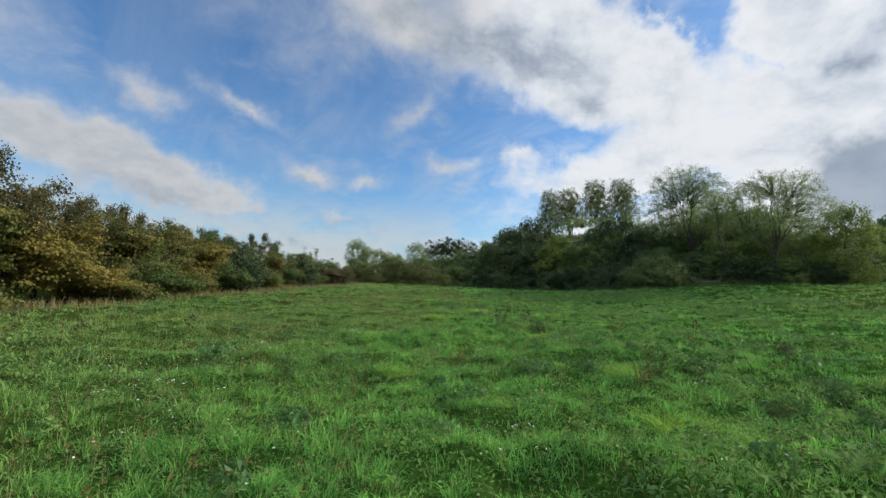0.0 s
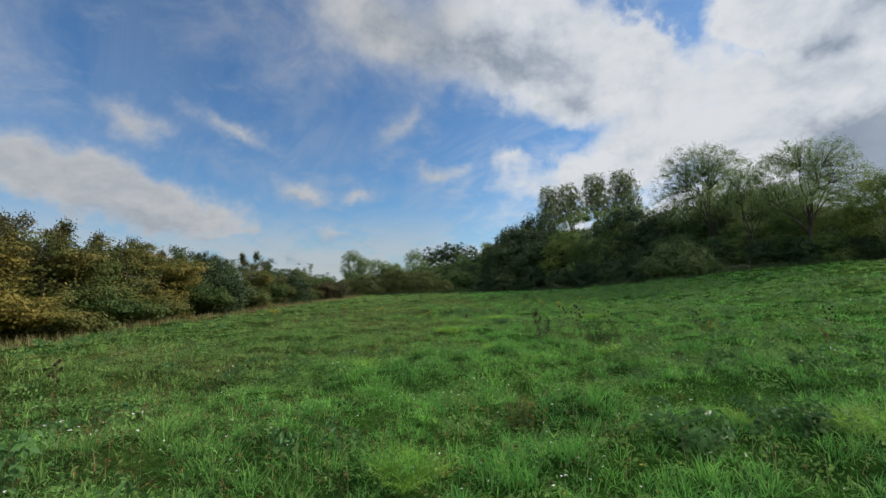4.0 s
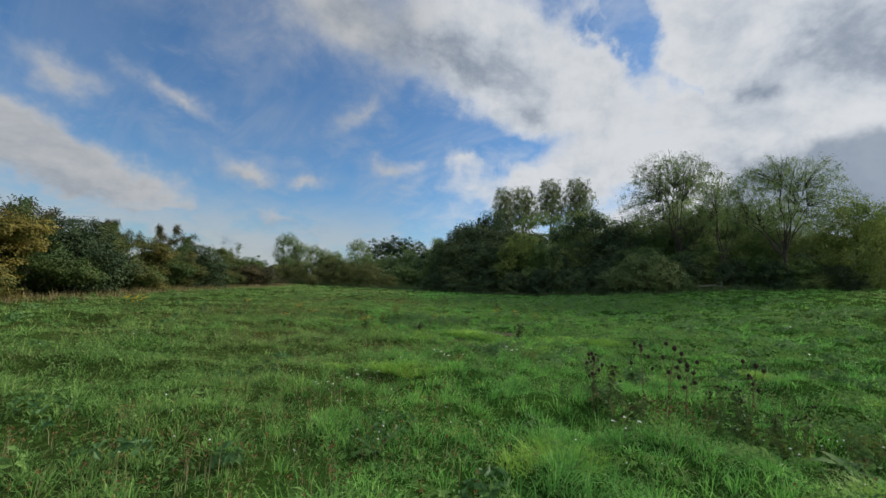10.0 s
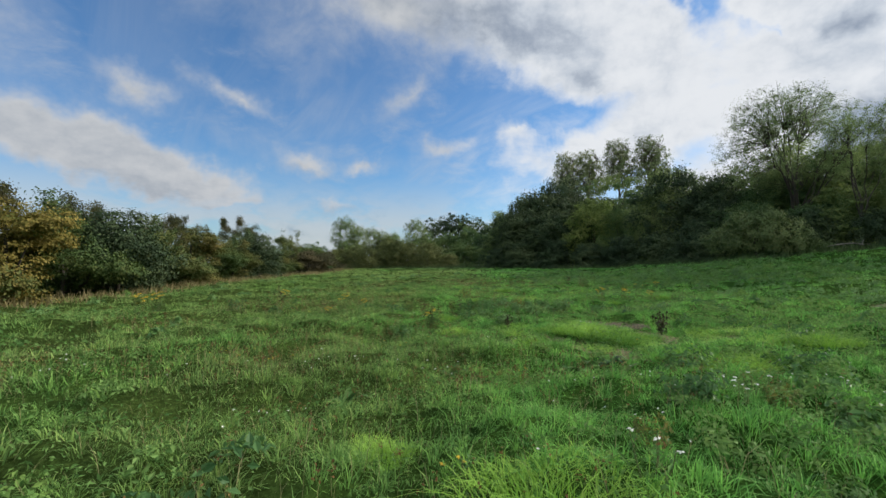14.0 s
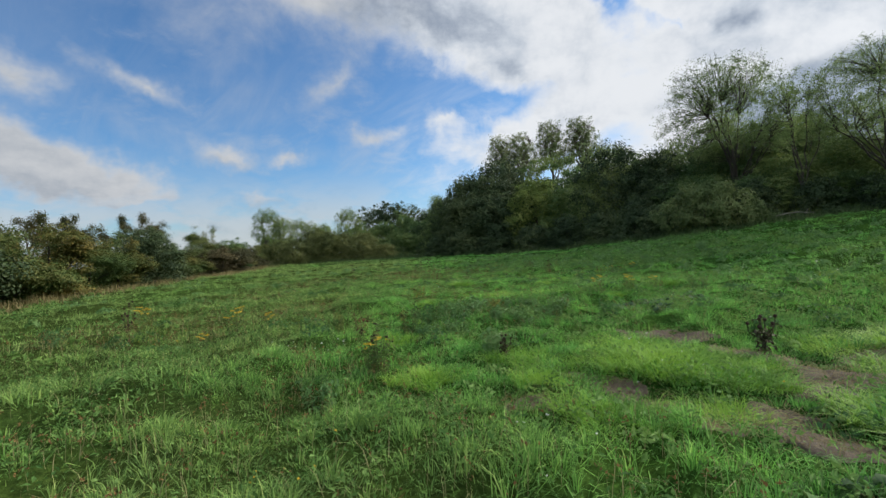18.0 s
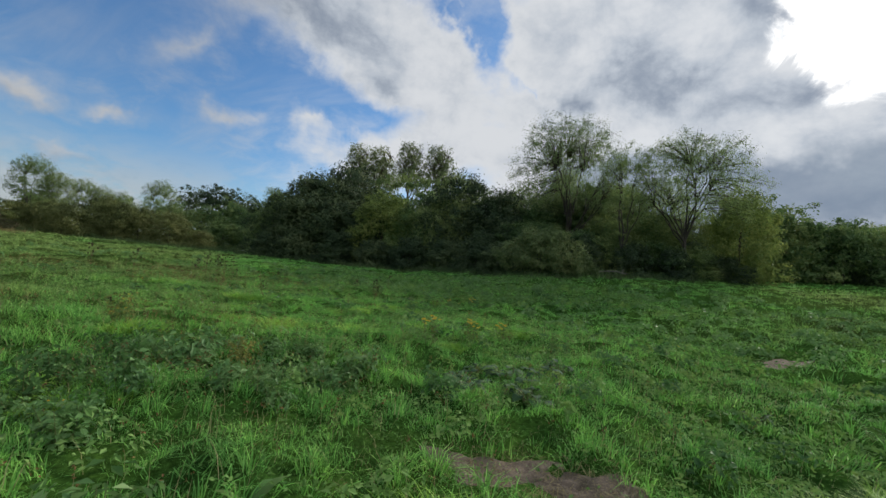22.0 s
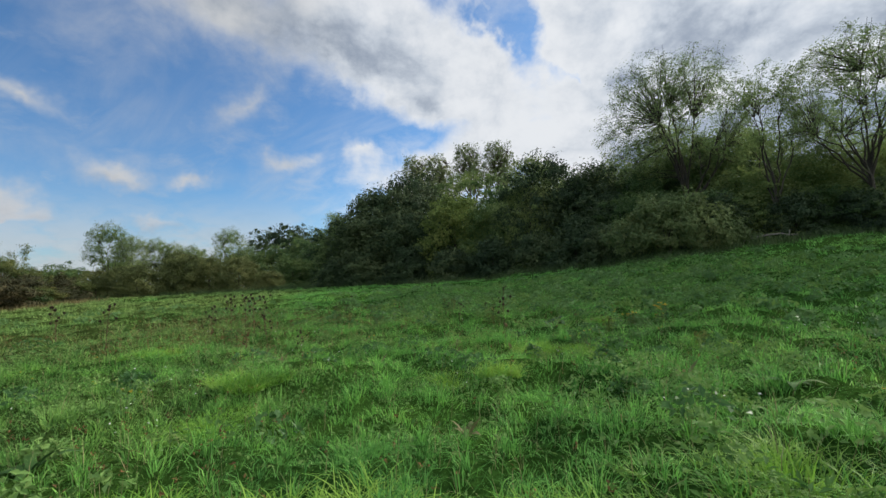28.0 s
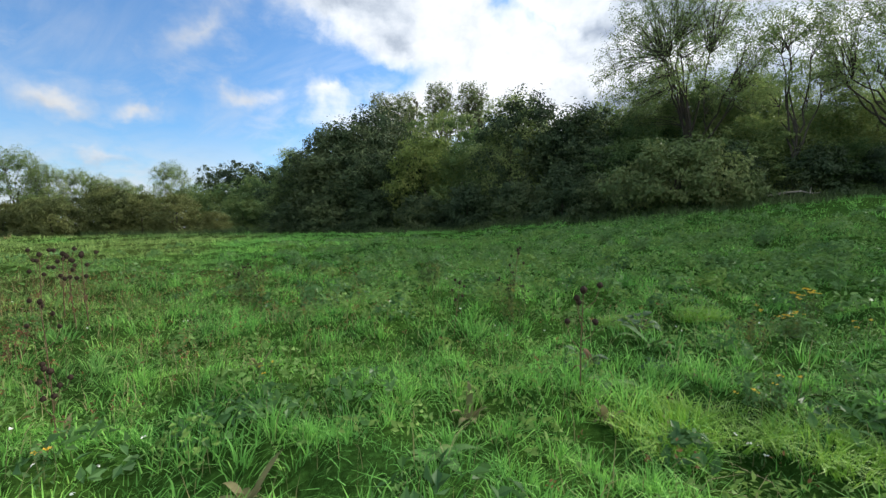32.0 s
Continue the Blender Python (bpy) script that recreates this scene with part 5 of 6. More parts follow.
# ---- plants of the meadow ----
DOCK = foliage("dock_leaves", [(0.1, (0.042, 0.100, 0.030)), (0.6, (0.078, 0.165, 0.046)), (0.95, (0.140, 0.205, 0.058))], 0.85, 0.25, 3.0)
BURDOCK = foliage("burdock_leaves", [(0.1, (0.022, 0.058, 0.026)), (0.6, (0.042, 0.092, 0.038)), (0.95, (0.080, 0.140, 0.052))], 0.8, 0.25, 6.0)
WEED = foliage("weed_leaves", [(0.1, (0.036, 0.075, 0.020)), (0.5, (0.072, 0.120, 0.030)), (0.95, (0.230, 0.215, 0.050))], 0.7, 0.25, 3.0)
PALE = foliage("bleached_leaves", [(0.1, (0.085, 0.105, 0.036)), (0.5, (0.155, 0.155, 0.066)), (0.95, (0.25, 0.21, 0.11))], 0.75, 0.25, 4.0)
THISTLE = foliage("thistle_leaves", [(0.1, (0.022, 0.026, 0.012)), (0.6, (0.045, 0.048, 0.020)), (0.95, (0.090, 0.070, 0.030))], 0.8, 0.1, 4.0)
STEM = plain("green_stems", (0.10, 0.13, 0.045), 0.7)
STEM_DRY = plain("dry_stems", (0.11, 0.075, 0.042), 0.85)
SEED = plain("dark_seed_heads", (0.028, 0.018, 0.012), 0.9, 0.0, 0.5)
YELLOW = plain("yellow_petals", (0.55, 0.38, 0.04), 0.7, 0.2, 0.3)
WHITE = plain("white_petals", (0.78, 0.78, 0.74), 0.6, 0.2, 0.1)


def leaf_strip(rng, length, wide, lift, curl, turn, base=(0, 0, 0), wave=0.06):
    """A broad leaf with a raised midrib line, bending over along its length: vertices and quads."""
    rows, v = 6, []
    c, s = math.cos(turn), math.sin(turn)
    for i in range(rows + 1):
        t = i / rows
        out = length * (t - 0.12 * curl * t * t)
        up = length * (lift * t - curl * t * t)
        w = wide * 0.5 * (math.sin(math.pi * min(1.0, 0.12 + 0.93 * t)) ** 0.8 + 0.02)
        for side in (-1, 0, 1):
            a, b, z = out, side * w, up + abs(side) * w * 0.16 + side * rng.uniform(-wave, wave) * wide
            v.append((base[0] + a * c - b * s, base[1] + a * s + b * c, base[2] + z))
    f = [(i * 3 + j, i * 3 + j + 1, i * 3 + j + 4, i * 3 + j + 3) for i in range(rows) for j in range(2)]
    return np.array(v), np.array(f)


def rosette(name, label, seed, count, length, wide, mat, lift=0.9, curl=0.55, category="plant", stalk=0.0):
    rng = np.random.default_rng(seed)
    root = thing(name, label, category)
    for i in range(count):
        size = rng.uniform(0.6, 1.15)
        turn = 2.4 * i + rng.uniform(-0.4, 0.4)
        foot = (math.cos(turn) * stalk * size, math.sin(turn) * stalk * size, stalk * rng.uniform(0.5, 1.3))
        v, f = leaf_strip(rng, length * size, wide * size, lift * rng.uniform(0.5, 1.2), curl * rng.uniform(0.6, 1.3), turn, foot)
        part("leaf", mesh_from("leaf", v, f, mat, True), root)
        if stalk:
            v, f = tube([(0, 0, -0.02), (foot[0] * 0.5, foot[1] * 0.5, foot[2] * 0.7), foot], [0.012, 0.009, 0.006], 5)
            part("stalk", mesh_from("stalk", v, f, STEM, True), root)
    return root


def bristly(rng, at, r, tall, spikes=60):
    """A spiny egg-shaped seed head."""
    rows, sides, v = 7, 9, []
    for i in range(rows):
        t = i / (rows - 1)
        w = r * (math.sin(math.pi * (0.06 + 0.9 * t)) ** 0.7)
        for j in range(sides):
            a = 6.283 * (j + 0.5 * (i % 2)) / sides
            k = 1 + 0.28 * ((i + j) % 2)
            v.append((at[0] + math.cos(a) * w * k, at[1] + math.sin(a) * w * k, at[2] + tall * t))
    f = [(i * sides + j, i * sides + (j + 1) % sides, (i + 1) * sides + (j + 1) % sides, (i + 1) * sides + j) for i in range(rows - 1) for j in range(sides)]
    return np.array(v), np.array(f)


def teasel(seed, tall, branches, label):
    rng = np.random.default_rng(seed)
    root = thing("teasel", label, "teasel")
    lean = rng.normal(0, 0.04, 2)
    top = np.array([lean[0] * tall, lean[1] * tall, tall])
    v, f = tube([(0, 0, -0.03), top * 0.5 + [0.01, 0, 0], top], [0.008, 0.006, 0.004], 6)
    part("stem", mesh_from("stem", v, f, STEM_DRY, True), root)
    v, f = bristly(rng, top, 0.028, 0.075)
    part("head", mesh_from("head", v, f, SEED), root)
    for i in range(branches):
        t = 0.45 + 0.5 * i / max(1, branches)
        a = 2.4 * i + rng.uniform(-0.3, 0.3)
        foot = top * t
        reach = tall * rng.uniform(0.10, 0.20)
        end = foot + np.array([math.cos(a) * reach, math.sin(a) * reach, tall * rng.uniform(0.16, 0.30)])
        mid = (foot + end) / 2 + np.array([math.cos(a), math.sin(a), -0.4]) * reach * 0.25
        v, f = tube([foot, mid, end], [0.004, 0.0035, 0.003], 5)
        part("branch", mesh_from("branch", v, f, STEM_DRY, True), root)
        v, f = bristly(rng, end, 0.024, 0.060)
        part("head", mesh_from("head", v, f, SEED), root)
    for i in range(3):
        v, f = leaf_strip(rng, 0.16, 0.03, 0.4, 0.9, rng.uniform(0, 6.28), top * rng.uniform(0.15, 0.5))
        part("leaf", mesh_from("leaf", v, f, DEAD, True), root)
    return root


def leafy_weed(name, label, seed, stems, tall, spread_, leaf, per, leaf_mat, stem_mat, category="weed", heads=None, head_mat=None, head=0.02):
    """A clump of leafy stems, with or without flower or seed heads."""
    rng = np.random.default_rng(seed)
    root = thing(name, label, category)
    at = []
    for i in range(stems):
        a, r = rng.uniform(0, 6.28), spread_ * math.sqrt(rng.uniform())
        foot = np.array([math.cos(a) * r * 0.5, math.sin(a) * r * 0.5, -0.03])
        top = np.array([math.cos(a) * r, math.sin(a) * r, tall * rng.uniform(0.65, 1.05)])
        bend = (foot + top) / 2 + rng.normal(0, 0.03, 3) * tall
        v, f = tube([foot, bend, top], [0.006, 0.004, 0.0025], 5)
        part("stem", mesh_from("stem", v, f, stem_mat, True), root)
        t = rng.uniform(0.12, 1.0, per)[:, None]
        at.append(foot * (1 - t) ** 2 + 2 * bend * t * (1 - t) + top * t * t + rng.normal(0, leaf * 0.55, (per, 3)))
        if heads == "flat":
            for _ in range(3 if head > 0.0265 else 1):
                c = top + np.array([*rng.normal(0, 0.035, 2), rng.uniform(-0.02, 0.02)])
                k = 9
                ang = rng.uniform(0, 6.28, k)
                rad = head * np.sqrt(rng.uniform(0, 1, k))
                pts = np.stack([c[0] + np.cos(ang) * rad, c[1] + np.sin(ang) * rad, c[2] + rng.uniform(-0.006, 0.006, k)], 1)
                v, f = leaves(rng, pts, head * 0.85, 0.8, 0.0, 0.8)
                part("flower", mesh_from("flower", v, f, head_mat), root)
        elif heads == "seed":
            for _ in range(2):
                c = top + rng.normal(0, 0.02, 3)
                v, f = bristly(rng, c, head, head * 2.2)
                part("head", mesh_from("head", v, f, head_mat), root)
    at = np.concatenate(at)
    v, f = leaves(rng, at, leaf, 0.5, 0.25, 0.0, np.stack([at[:, 0] * 1.2 / spread_, at[:, 1] * 1.2 / spread_, 0 * at[:, 0] + 0.9], 1))
    tagged(part("foliage", mesh_from("foliage", v, f, leaf_mat), root), kind="stuff")
    return root


def thistle(label, seed, x, y, scale=1.0):
    """A withered thistle: one short stem, upturned arms with dark heads, ragged leaves."""
    rng = np.random.default_rng(seed)
    root = thing("thistle", label, "thistle", (x, y, on_ground(x, y)), "", rng.uniform(0, 360), scale)
    v, f = tube([(0, 0, -0.03), (0.01, 0, 0.18), (0.0, 0.01, 0.34)], [0.020, 0.017, 0.011], 7)
    part("stem", mesh_from("stem", v, f, THISTLE, True), root)
    for i in range(9):
        a, low = 2.4 * i, 0.14 + 0.022 * i
        out, high = rng.uniform(0.04, 0.20) * (1.1 - 0.06 * i), 0.34 + 0.024 * i + rng.uniform(-0.03, 0.05)
        c, d = math.cos(a), math.sin(a)
        v, f = tube([(0, 0, low), (c * out * 0.6, d * out * 0.6, low + 0.05), (c * out, d * out, (low + high) / 2), (c * out * 1.05, d * out * 1.05, high)], [0.010, 0.008, 0.007, 0.006], 5)
        part("branch", mesh_from("branch", v, f, THISTLE, True), root)
        v, f = bristly(rng, (c * out * 1.05, d * out * 1.05, high - 0.01), 0.022, 0.05)
        part("head", mesh_from("head", v, f, SEED), root)
        v, f = leaf_strip(rng, rng.uniform(0.10, 0.17), 0.05, 0.9, 0.8, a + rng.uniform(-0.8, 0.8), (c * out * 0.4, d * out * 0.4, low + rng.uniform(0.0, 0.12)), 0.4)
        part("leaf", mesh_from("leaf", v, f, THISTLE, True), root)
    for i in range(16):
        a, low = 2.4 * i + 0.7, 0.06 + 0.018 * i
        v, f = leaf_strip(rng, rng.uniform(0.09, 0.16), 0.06, 0.7, 1.0, a, (0.02 * math.cos(a), 0.02 * math.sin(a), low), 0.5)
        part("leaf", mesh_from("leaf", v, f, THISTLE, True), root)


def set_out(protos, spots, low=0.8, high=1.2, group=""):
    """Copies of the prototypes, in turn, at the spots; the prototypes go."""
    for i, (x, y, *size) in enumerate(spots):
        plant(protos[i % len(protos)], x, y, (size[0] if size else 1.0) * random.uniform(low, high) if not size else size[0], None, 0.01, 1.0, "", group)
    for p in protos:
        drop(p)


def around(seed, x, y, count, reach, low=0.7, high=1.2):
    """Spots strewn round a place, each with a size."""
    rng = np.random.default_rng(seed)
    return [(x + rng.normal(0, reach), y + rng.normal(0, reach), rng.uniform(low, high)) for _ in range(count)]


def build_plants():
    set_out([rosette("dock_plant", "dock plant with long upright green leaves", 201, 8, 0.30, 0.085, DOCK, 1.0, 0.6), rosette("dock_plant", "dock plant with long drooping green leaves", 202, 7, 0.34, 0.10, DOCK, 0.8, 0.6)],
            [(-1.1, 23.3), (-1.3, 23.05, 1.2), (-3.2, 22.8), (0.7, 39.15, 0.75), (-1.0, 33.2), (-1.0, 27.4), (-1.5, 28.0), (1.6, 27.4), (3.5, 4.5), (7.2, 6.6), (-2.3, 16.0, 0.9), (2.3, 15.8), (-0.4, 16.8), (3.4, 35.7), (-3.0, 36.0),
             (3.5, 4.2), (6.2, 5.6), (5.0, 7.2), (-0.7, 23.0, 1.1), (0.3, 23.5), (-4.4, 21.5), (2.4, 39.9), (3.3, 40.4), (1.2, 12.4), (3.9, 13.6), (4.6, 20.5)], group="dock plants in the grass")
    set_out([rosette("dock_plant", "withered pale dock plant with curled yellow leaves", 203, 10, 0.17, 0.042, PALE, 1.5, 1.0)],
            [(1.1, 39.7), (2.3, 39.1), (2.0, 39.4), (3.1, 39.6), (-0.3, 39.3, 1.2), (-0.4, 41.1), (-1.5, 40.2), (-1.8, 39.9), (0.2, 36.0), (2.9, 36.5), (-3.1, 36.2)], group="withered docks")
    set_out([rosette("burdock_plant", "burdock with broad dark grey-green leaves", 204, 15, 0.19, 0.15, BURDOCK, 0.70, 0.80, "plant", 0.17), rosette("burdock_plant", "low burdock with broad dull green leaves", 205, 13, 0.17, 0.13, BURDOCK, 0.55, 0.65, "plant", 0.13)],
            [(1.8, 31.5, 0.8), (2.4, 30.7), (1.1, 30.75, 0.8), (1.9, 30.95), (2.9, 30.9, 0.8), (3.2, 31.6, 0.7), (1.5, 29.9), (0.75, 30.0, 0.8), (1.3, 31.0), (1.6, 30.5), (0.9, 30.1), (2.1, 30.5), (1.45, 29.6), (1.9, 30.9), (1.0, 30.7, 0.9), (2.5, 30.1), (2.4, 40.2, 0.7), (3.1, 40.1, 0.7), (3.6, 40.9, 0.8), (6.9, 5.6, 0.8), (8.6, 13.9, 0.9), (9.4, 15.6), (4.6, 29.0, 0.7), (6.1, 33.6, 0.8), (-0.8, 23.25, 0.75), (12.0, 24.3, 0.8)], group="burdock patch")
    set_out([leafy_weed("nettle_clump", "clump of dark green nettles", 211, 14, 0.36, 0.36, 0.088, 24, NETTLE, STEM, "nettles"), leafy_weed("nettle_clump", "low clump of green nettles", 212, 12, 0.29, 0.34, 0.082, 22, NETTLE, STEM, "nettles")],
            around(401, -3.0, 29.8, 7, 0.4, 0.6, 0.9) + around(402, -1.5, 30.7, 6, 0.35, 0.6, 0.9) + around(403, 6.3, 5.6, 6, 0.9, 0.5, 0.8) + around(404, 4.9, 6.9, 4, 0.7, 0.5, 0.8) + around(405, 5.0, 39.3, 5, 0.7, 0.5, 0.8) + around(406, 2.4, 12.6, 5, 0.8, 0.5, 0.8) + around(407, -1.0, 31.6, 4, 0.4, 0.6, 0.8) + [(-2.7, 32.0), (-2.8, 31.3), (-0.8, 30.7), (-0.6, 30.4), (-2.0, 32.5), (-0.5, 21.1), (0.3, 23.3), (-2.2, 27.7), (0.6, 30.2), (-3.5, 31.2), (-3.1, 31.7), (-2.3, 31.5), (-0.3, 30.9), (5.8, 44.5), (7.0, 45.4), (4.5, 46.2), (1.1, 45.7), (6.1, 47.5), (8.6, 46.2),
             (9.8, 47.9), (3.0, 47.6), (7.9, 48.9), (11.5, 48.2), (5.2, 49.6), (10.6, 50.4), (13.2, 46.6), (2.2, 50.2), (8.4, 44.0), (1.2, 21.8), (0.6, 20.4), (1.6, 21.0), (2.2, 20.2), (0.9, 8.9), (3.4, 9.6), (1.9, 9.3), (4.6, 10.2), (12.2, 44.2), (0.4, 48.3), (9.0, 51.8), (14.6, 49.0), (6.7, 51.5)], group="nettles")
    set_out([leafy_weed("weed", "tangled green and brown weed with dark seed heads", 221, 10, 0.68, 0.30, 0.065, 26, WEED, STEM, "weed", "seed", SEED, 0.012), leafy_weed("weed", "bushy green weed with yellowing leaves", 223, 11, 0.50, 0.32, 0.07, 30, WEED, STEM, "weed"),
             leafy_weed("weed", "bushy dark green weed among the grass", 224, 11, 0.44, 0.34, 0.075, 28, NETTLE, STEM, "weed"), leafy_weed("weed", "yellow-green leafy weed in the grass", 225, 9, 0.46, 0.28, 0.07, 28, DOCK, STEM, "weed"), leafy_weed("weed", "withered reddish weed with dry leaves", 222, 5, 0.42, 0.18, 0.045, 16, DEAD, STEM_DRY, "weed")],
            [(0.5, 17.35, 1.05), (0.75, 17.1, 1.0), (0.6, 17.6, 0.8), (2.6, 15.9, 0.8), (1.3, 17.3, 1.0), (1.85, 16.8, 1.05), (1.95, 16.5, 0.9), (3.4, 16.9, 0.7), (0.7, 14.2, 0.8), (1.0, 17.2, 1.0), (2.2, 16.3, 0.9), (2.9, 16.2, 0.7), (1.9, 13.4, 0.7), (4.8, 17.2, 0.7), (1.6, 17.0, 0.9), (4.9, 17.4, 0.8), (4.0, 16.8, 0.6), (2.5, 13.0, 0.6)]
            + around(411, 5.2, 7.6, 4, 0.9, 0.5, 0.8) + around(412, 8.6, 14.0, 3, 0.8, 0.6, 0.9) + around(413, -0.6, 18.6, 3, 0.6, 0.4, 0.6) + around(414, 3.2, 4.6, 2, 0.4, 0.4, 0.6) + around(415, 4.3, 39.0, 3, 0.8, 0.4, 0.6) + around(416, 3.0, 13.6, 3, 0.9, 0.5, 0.7)
            + [(0.3, 21.0, 0.6), (-4.6, 26.0), (-3.3, 30.1), (-4.6, 29.5), (-4.0, 26.9), (-1.7, 31.4, 0.8), (-1.4, 31.4, 0.7),
             (3.7, 32.0), (1.5, 32.9, 0.7), (-3.5, 33.4), (-0.6, 10.0), (-5.0, 7.9), (-3.2, 7.0), (2.8, 8.4), (3.1, 8.7), (8.4, 13.5), (6.6, 9.3), (6.1, 8.5), (6.8, 15.7), (-3.7, 29.9), (-5.2, 30.4), (-11.5, 30.8), (-3.3, 43.6), (-2.9, 42.5), (2.7, 42.2), (2.2, 44.5), (0.2, 43.4), (13.7, 26.3), (3.4, 33.4, 0.7), (-0.7, 44.2)], group="weeds in the grass")
    set_out([teasel(231, 1.0, 5, "dry brown teasel with bristly dark heads"), teasel(232, 0.85, 7, "dry branching teasel with many dark heads")],
            [(2.0, 39.7, 0.8), (-3.2, 44.3, 1.0), (-2.9, 43.9, 0.95), (-3.6, 44.6, 1.0), (-2.6, 43.5, 0.9), (-3.9, 43.9, 0.9), (-2.3, 41.9, 0.78), (-1.5, 40.2, 0.6), (-5.6, 42.8, 0.9), (-7.1, 44.0, 1.0), (6.7, 4.9, 0.8), (-7.6, 10.7, 0.8), (1.35, 17.45, 0.95), (1.5, 17.2, 0.9), (1.15, 17.6, 0.9), (0.35, 17.3, 0.8), (2.1, 16.9, 0.85), (4.6, 17.3, 0.8), (3.46, 43.75, 0.8), (7.0, 15.9, 0.9), (1.7, 41.8, 0.6), (-9.6, 30.4, 0.8), (-10.2, 31.2, 0.8)], group="teasels")
    thistle("dark withered thistle branching upright from bare soil", 241, 1.2, 26.6)
    thistle("small dark withered thistle in the grass", 242, -2.2, 27.4, 0.7)
    set_out([leafy_weed("ragwort", "ragwort with flat heads of yellow flowers", 251, 6, 0.52, 0.22, 0.06, 16, WEED, STEM, "ragwort", "flat", YELLOW, 0.030), leafy_weed("ragwort", "small ragwort with a few yellow flowers", 252, 3, 0.36, 0.12, 0.05, 12, NETTLE, STEM, "ragwort", "flat", YELLOW, 0.023)],
            around(421, 4.3, 39.4, 2, 0.6, 0.5, 0.7) + [(1.4, 32.7, 1.05), (-2.8, 19.0, 0.8), (-7.5, 30.7), (-3.0, 37.4, 0.8), (-7.2, 31.7), (-3.9, 35.0), (-13.2, 28.4, 1.3), (2.9, 39.0, 0.8), (-13.4, 29.4, 1.3), (3.2, 39.0, 0.8), (-9.9, 31.4, 1.2), (4.6, 40.3), (-7.6, 29.5), (5.2, 39.7), (2.2, 32.7, 0.9), (-2.1, 22.7, 0.7), (-4.0, 26.9, 1.0), (-1.3, 39.6, 0.7),
             (3.5, 4.1), (1.2, 14.4), (3.4, 33.6, 0.9), (-0.3, 40.6, 0.7), (6.2, 40.8), (-3.5, 33.3, 0.9)], group="ragwort plants")
    set_out([leafy_weed("yarrow", "yarrow with flat white flower heads", 261, 4, 0.26, 0.18, 0.03, 14, NETTLE, STEM, "yarrow", "flat", WHITE, 0.019)],
            [(-2.7, 18.4), (-3.3, 17.7), (-1.6, 19.1), (0.4, 5.4), (7.2, 6.9), (-4.2, 5.6), (3.8, 8.5), (1.8, 16.7), (0.2, 16.0), (-1.2, 12.0), (-5.6, 9.0), (-3.6, 12.2), (-6.3, 13.2), (2.6, 38.8, 0.7), (-0.1, 21.0), (0.3, 21.4)], group="yarrow")


build_plants()


def build_flowers():
    """Small white and yellow flowers scattered through the grass."""
    rng = np.random.default_rng(301)
    for name, mat, count, x0, x1, y0, y1, size, label in (("white_flowers", WHITE, 420, -9, 2.5, 3, 24, 0.014, "small white flowers scattered in the grass"), ("white_flowers", WHITE, 140, -6, 8, 24, 50, 0.014, "a few small white flowers in the grass"),
                                                         ("yellow_flowers", YELLOW, 200, -9, 9, 3, 50, 0.016, "small yellow flowers scattered in the grass")):
        k = rng.uniform(0, 1, (count // 6, 2)) * [x1 - x0, y1 - y0] + [x0, y0]
        at = k[rng.integers(0, len(k), count)] + rng.normal(0, 0.35, (count, 2))
        own = np.repeat(np.arange(count), 4)
        z = ground_at(at[:, 0], at[:, 1]) + rng.uniform(0.12, 0.26, count)
        p = np.stack([at[own, 0], at[own, 1], z[own]], 1) + rng.normal(0, size * 0.35, (len(own), 3)) * [1, 1, 0.3]
        v, f = leaves(rng, p, size, 0.9, 0.0, 0.8)
        tagged(new(name, mesh_from(name, v, f, mat)), label, "flowers", kind="stuff")


build_flowers()


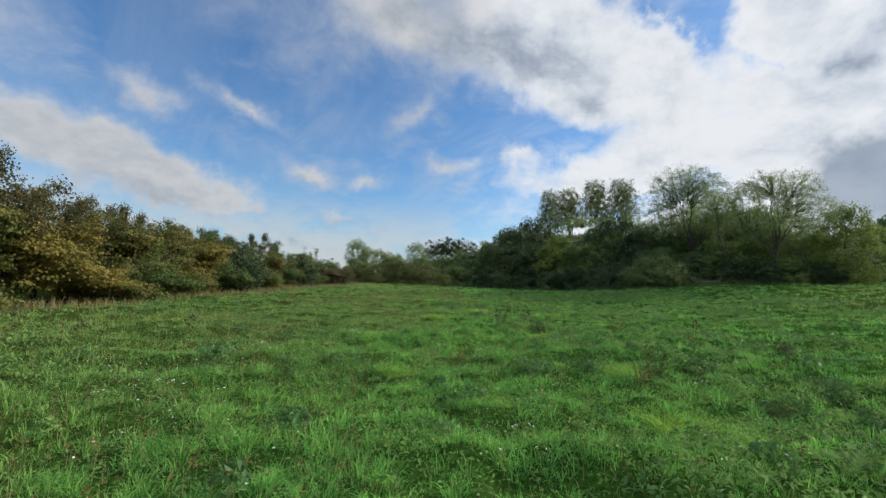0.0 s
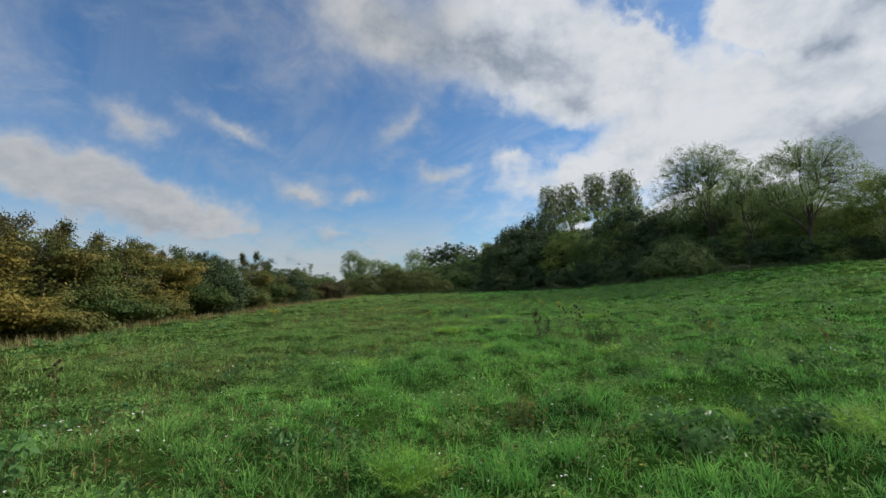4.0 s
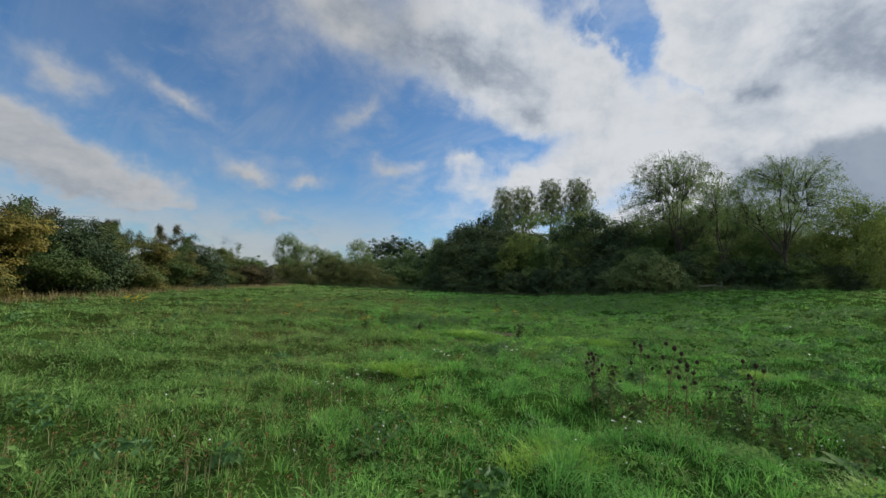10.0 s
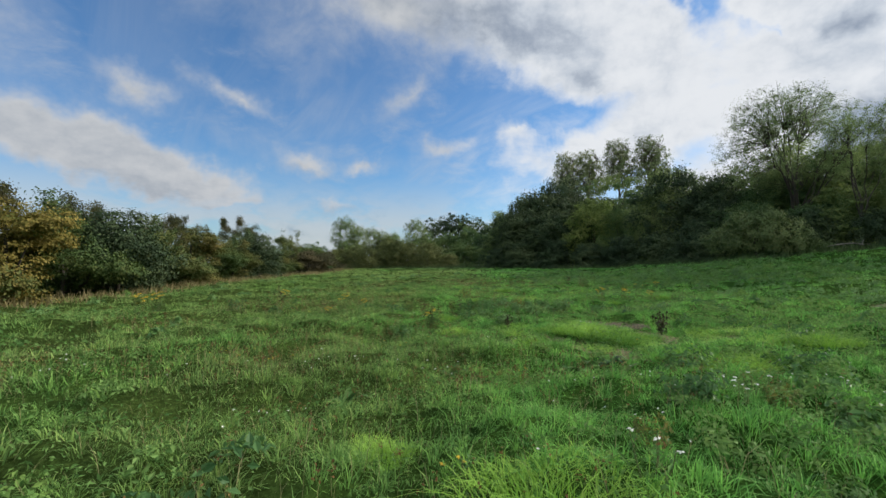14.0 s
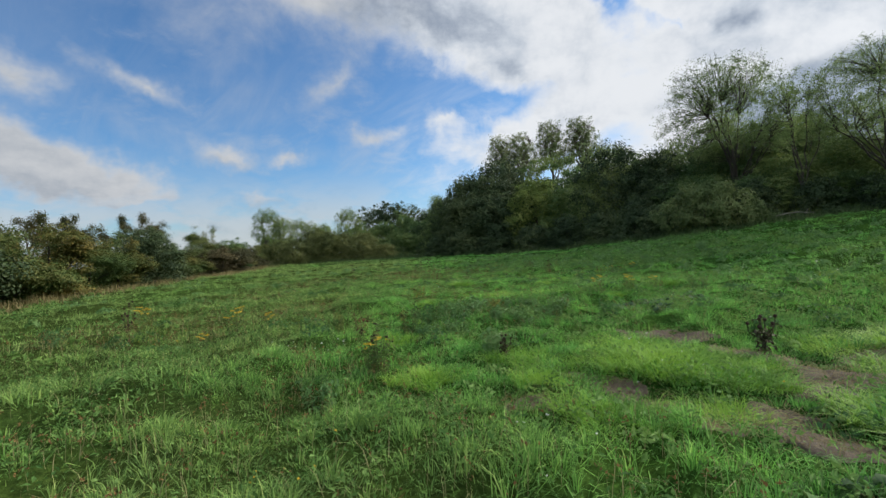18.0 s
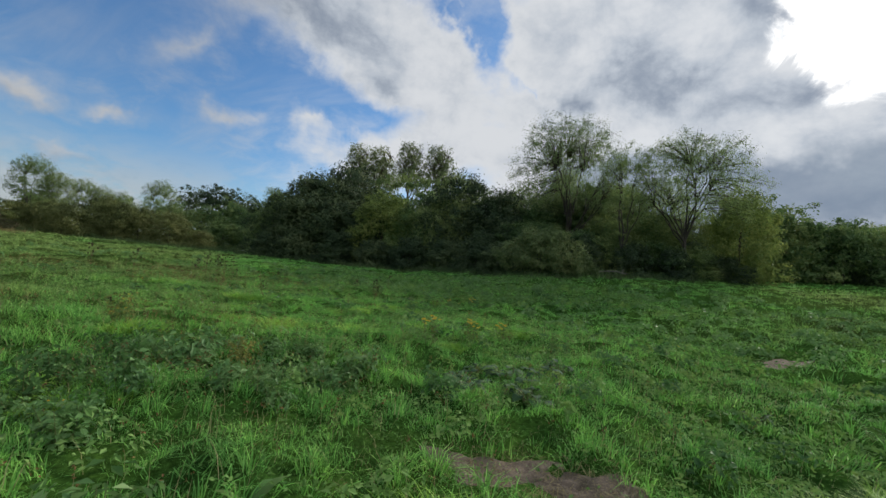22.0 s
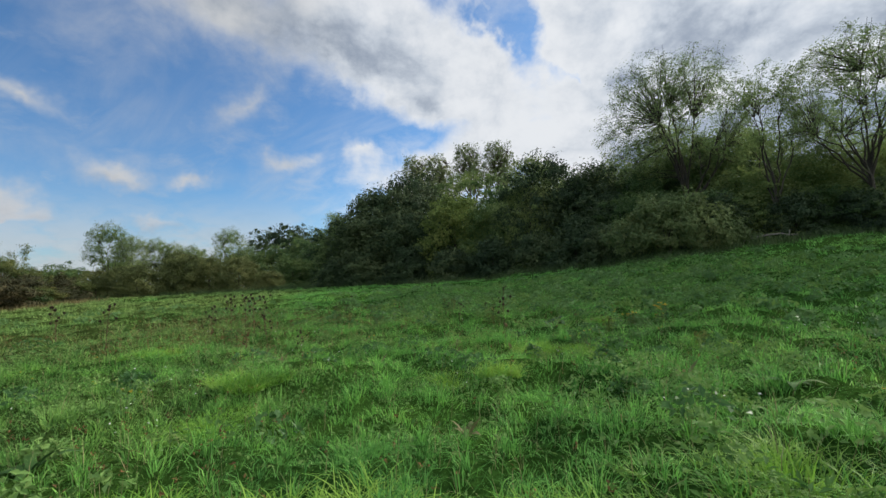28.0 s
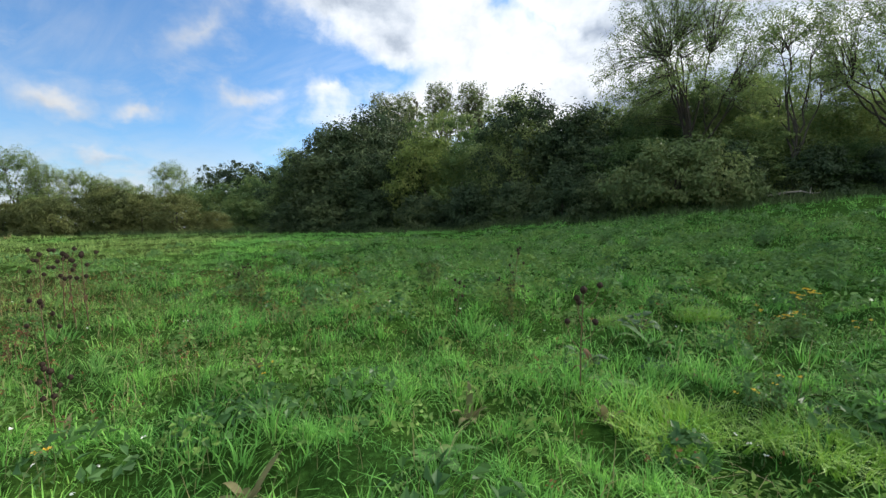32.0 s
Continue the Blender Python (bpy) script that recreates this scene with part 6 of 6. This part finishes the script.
def build_tussocks():
    """Clumps of long arching grass round the bare patches and here and there along the walk."""
    rng = np.random.default_rng(311)
    spots = [(0.0, 25.75, 0.7), (0.4, 26.1, 0.6), (-0.5, 26.2, 0.7), (0.2, 26.6, 0.6), (-0.9, 26.6, 0.6), (0.7, 23.8, 0.65), (1.2, 23.5, 0.7), (0.5, 24.3, 0.5), (1.8, 23.9, 0.6), (2.2, 25.5, 0.6), (2.9, 25.2, 0.6), (3.4, 25.0, 0.6), (3.1, 26.5, 0.6), (2.4, 26.9, 0.6), (4.1, 25.9, 0.6), (-0.4, 27.2, 0.6), (-1.7, 26.4, 0.6), (-1.9, 27.3, 0.6), (0.3, 33.9, 0.5), (-0.9, 34.6, 0.6), (1.6, 34.2, 0.5), (-2.0, 34.9, 0.5), (1.9, 14.9, 0.5)]
    spots += [(rng.uniform(-5, 6), rng.uniform(4, 44), rng.uniform(0.3, 0.55)) for _ in range(40)]
    proto = []
    for i in range(3):
        n = 1000
        a, r = rng.uniform(0, 6.283, n), np.sqrt(rng.uniform(0, 1, n))
        x, y = np.cos(a) * r * 0.42 * (1 + 0.4 * np.sin(2 * a + i)), np.sin(a) * r * 0.42 * (1 + 0.3 * np.cos(3 * a))
        v, faces = blades(rng, x, y, rng.uniform(0.14, 0.40, n), 0.0038, np.clip(0.3 + 0.6 * r + rng.normal(0, 0.2, n), 0.05, 1.3), a + rng.normal(0, 1.3, n), 3)
        v[:, 2] -= np.repeat(ground_at(x, y), 7)
        proto.append(mesh_from("tussock", v, faces, TUSSOCK))
    for i, (x, y, s) in enumerate(spots):
        ob = tagged(new("grass_tussock", proto[i % 3]), "tussock of long arching bright green grass", "grass tussock", "grass tussocks")
        ob.matrix_world = pose(x, y, on_ground(x, y), 0, 0, rng.uniform(0, 360)) @ Matrix.Diagonal((s / 0.5, s / 0.5, 0.38 + 0.42 * s, 1))


TUSSOCK = foliage("tussock_blades", [(0.1, (0.085, 0.200, 0.030)), (0.5, (0.190, 0.380, 0.045)), (0.9, (0.310, 0.500, 0.085))], 0.6, 0.36, 1.2)
build_tussocks()


def build_fallen_branch():
    x, y = 24.9, 54.1
    root = thing("fallen_branch", "bleached bare branch arching over the ground at the wood's edge", "branch", (x, y, on_ground(x, y)), "", 0.0, 0.58)
    v, f = tube([(-2.3, 1.5, 0.15), (-1.2, 0.8, 0.55), (0.1, 0.1, 0.85), (1.2, -0.5, 0.95), (1.9, -0.8, 0.75), (2.6, -1.2, 0.78)], [0.11, 0.10, 0.09, 0.075, 0.06, 0.04], 8)
    part("stem", mesh_from("stem", v, f, BARK_PALE, True), root)
    for pts in ([(0.1, 0.1, 0.85), (0.5, 0.1, 0.5), (0.8, 0.2, 0.05)], [(-1.2, 0.8, 0.55), (-1.6, 0.4, 0.45), (-2.3, 0.2, 0.1)], [(1.9, -0.8, 0.75), (2.1, -0.7, 1.15), (2.2, -0.7, 1.35)]):
        v, f = tube(pts, [0.05, 0.04, 0.025], 6)
        part("side_branch", mesh_from("side_branch", v, f, BARK_PALE, True), root)


build_fallen_branch()
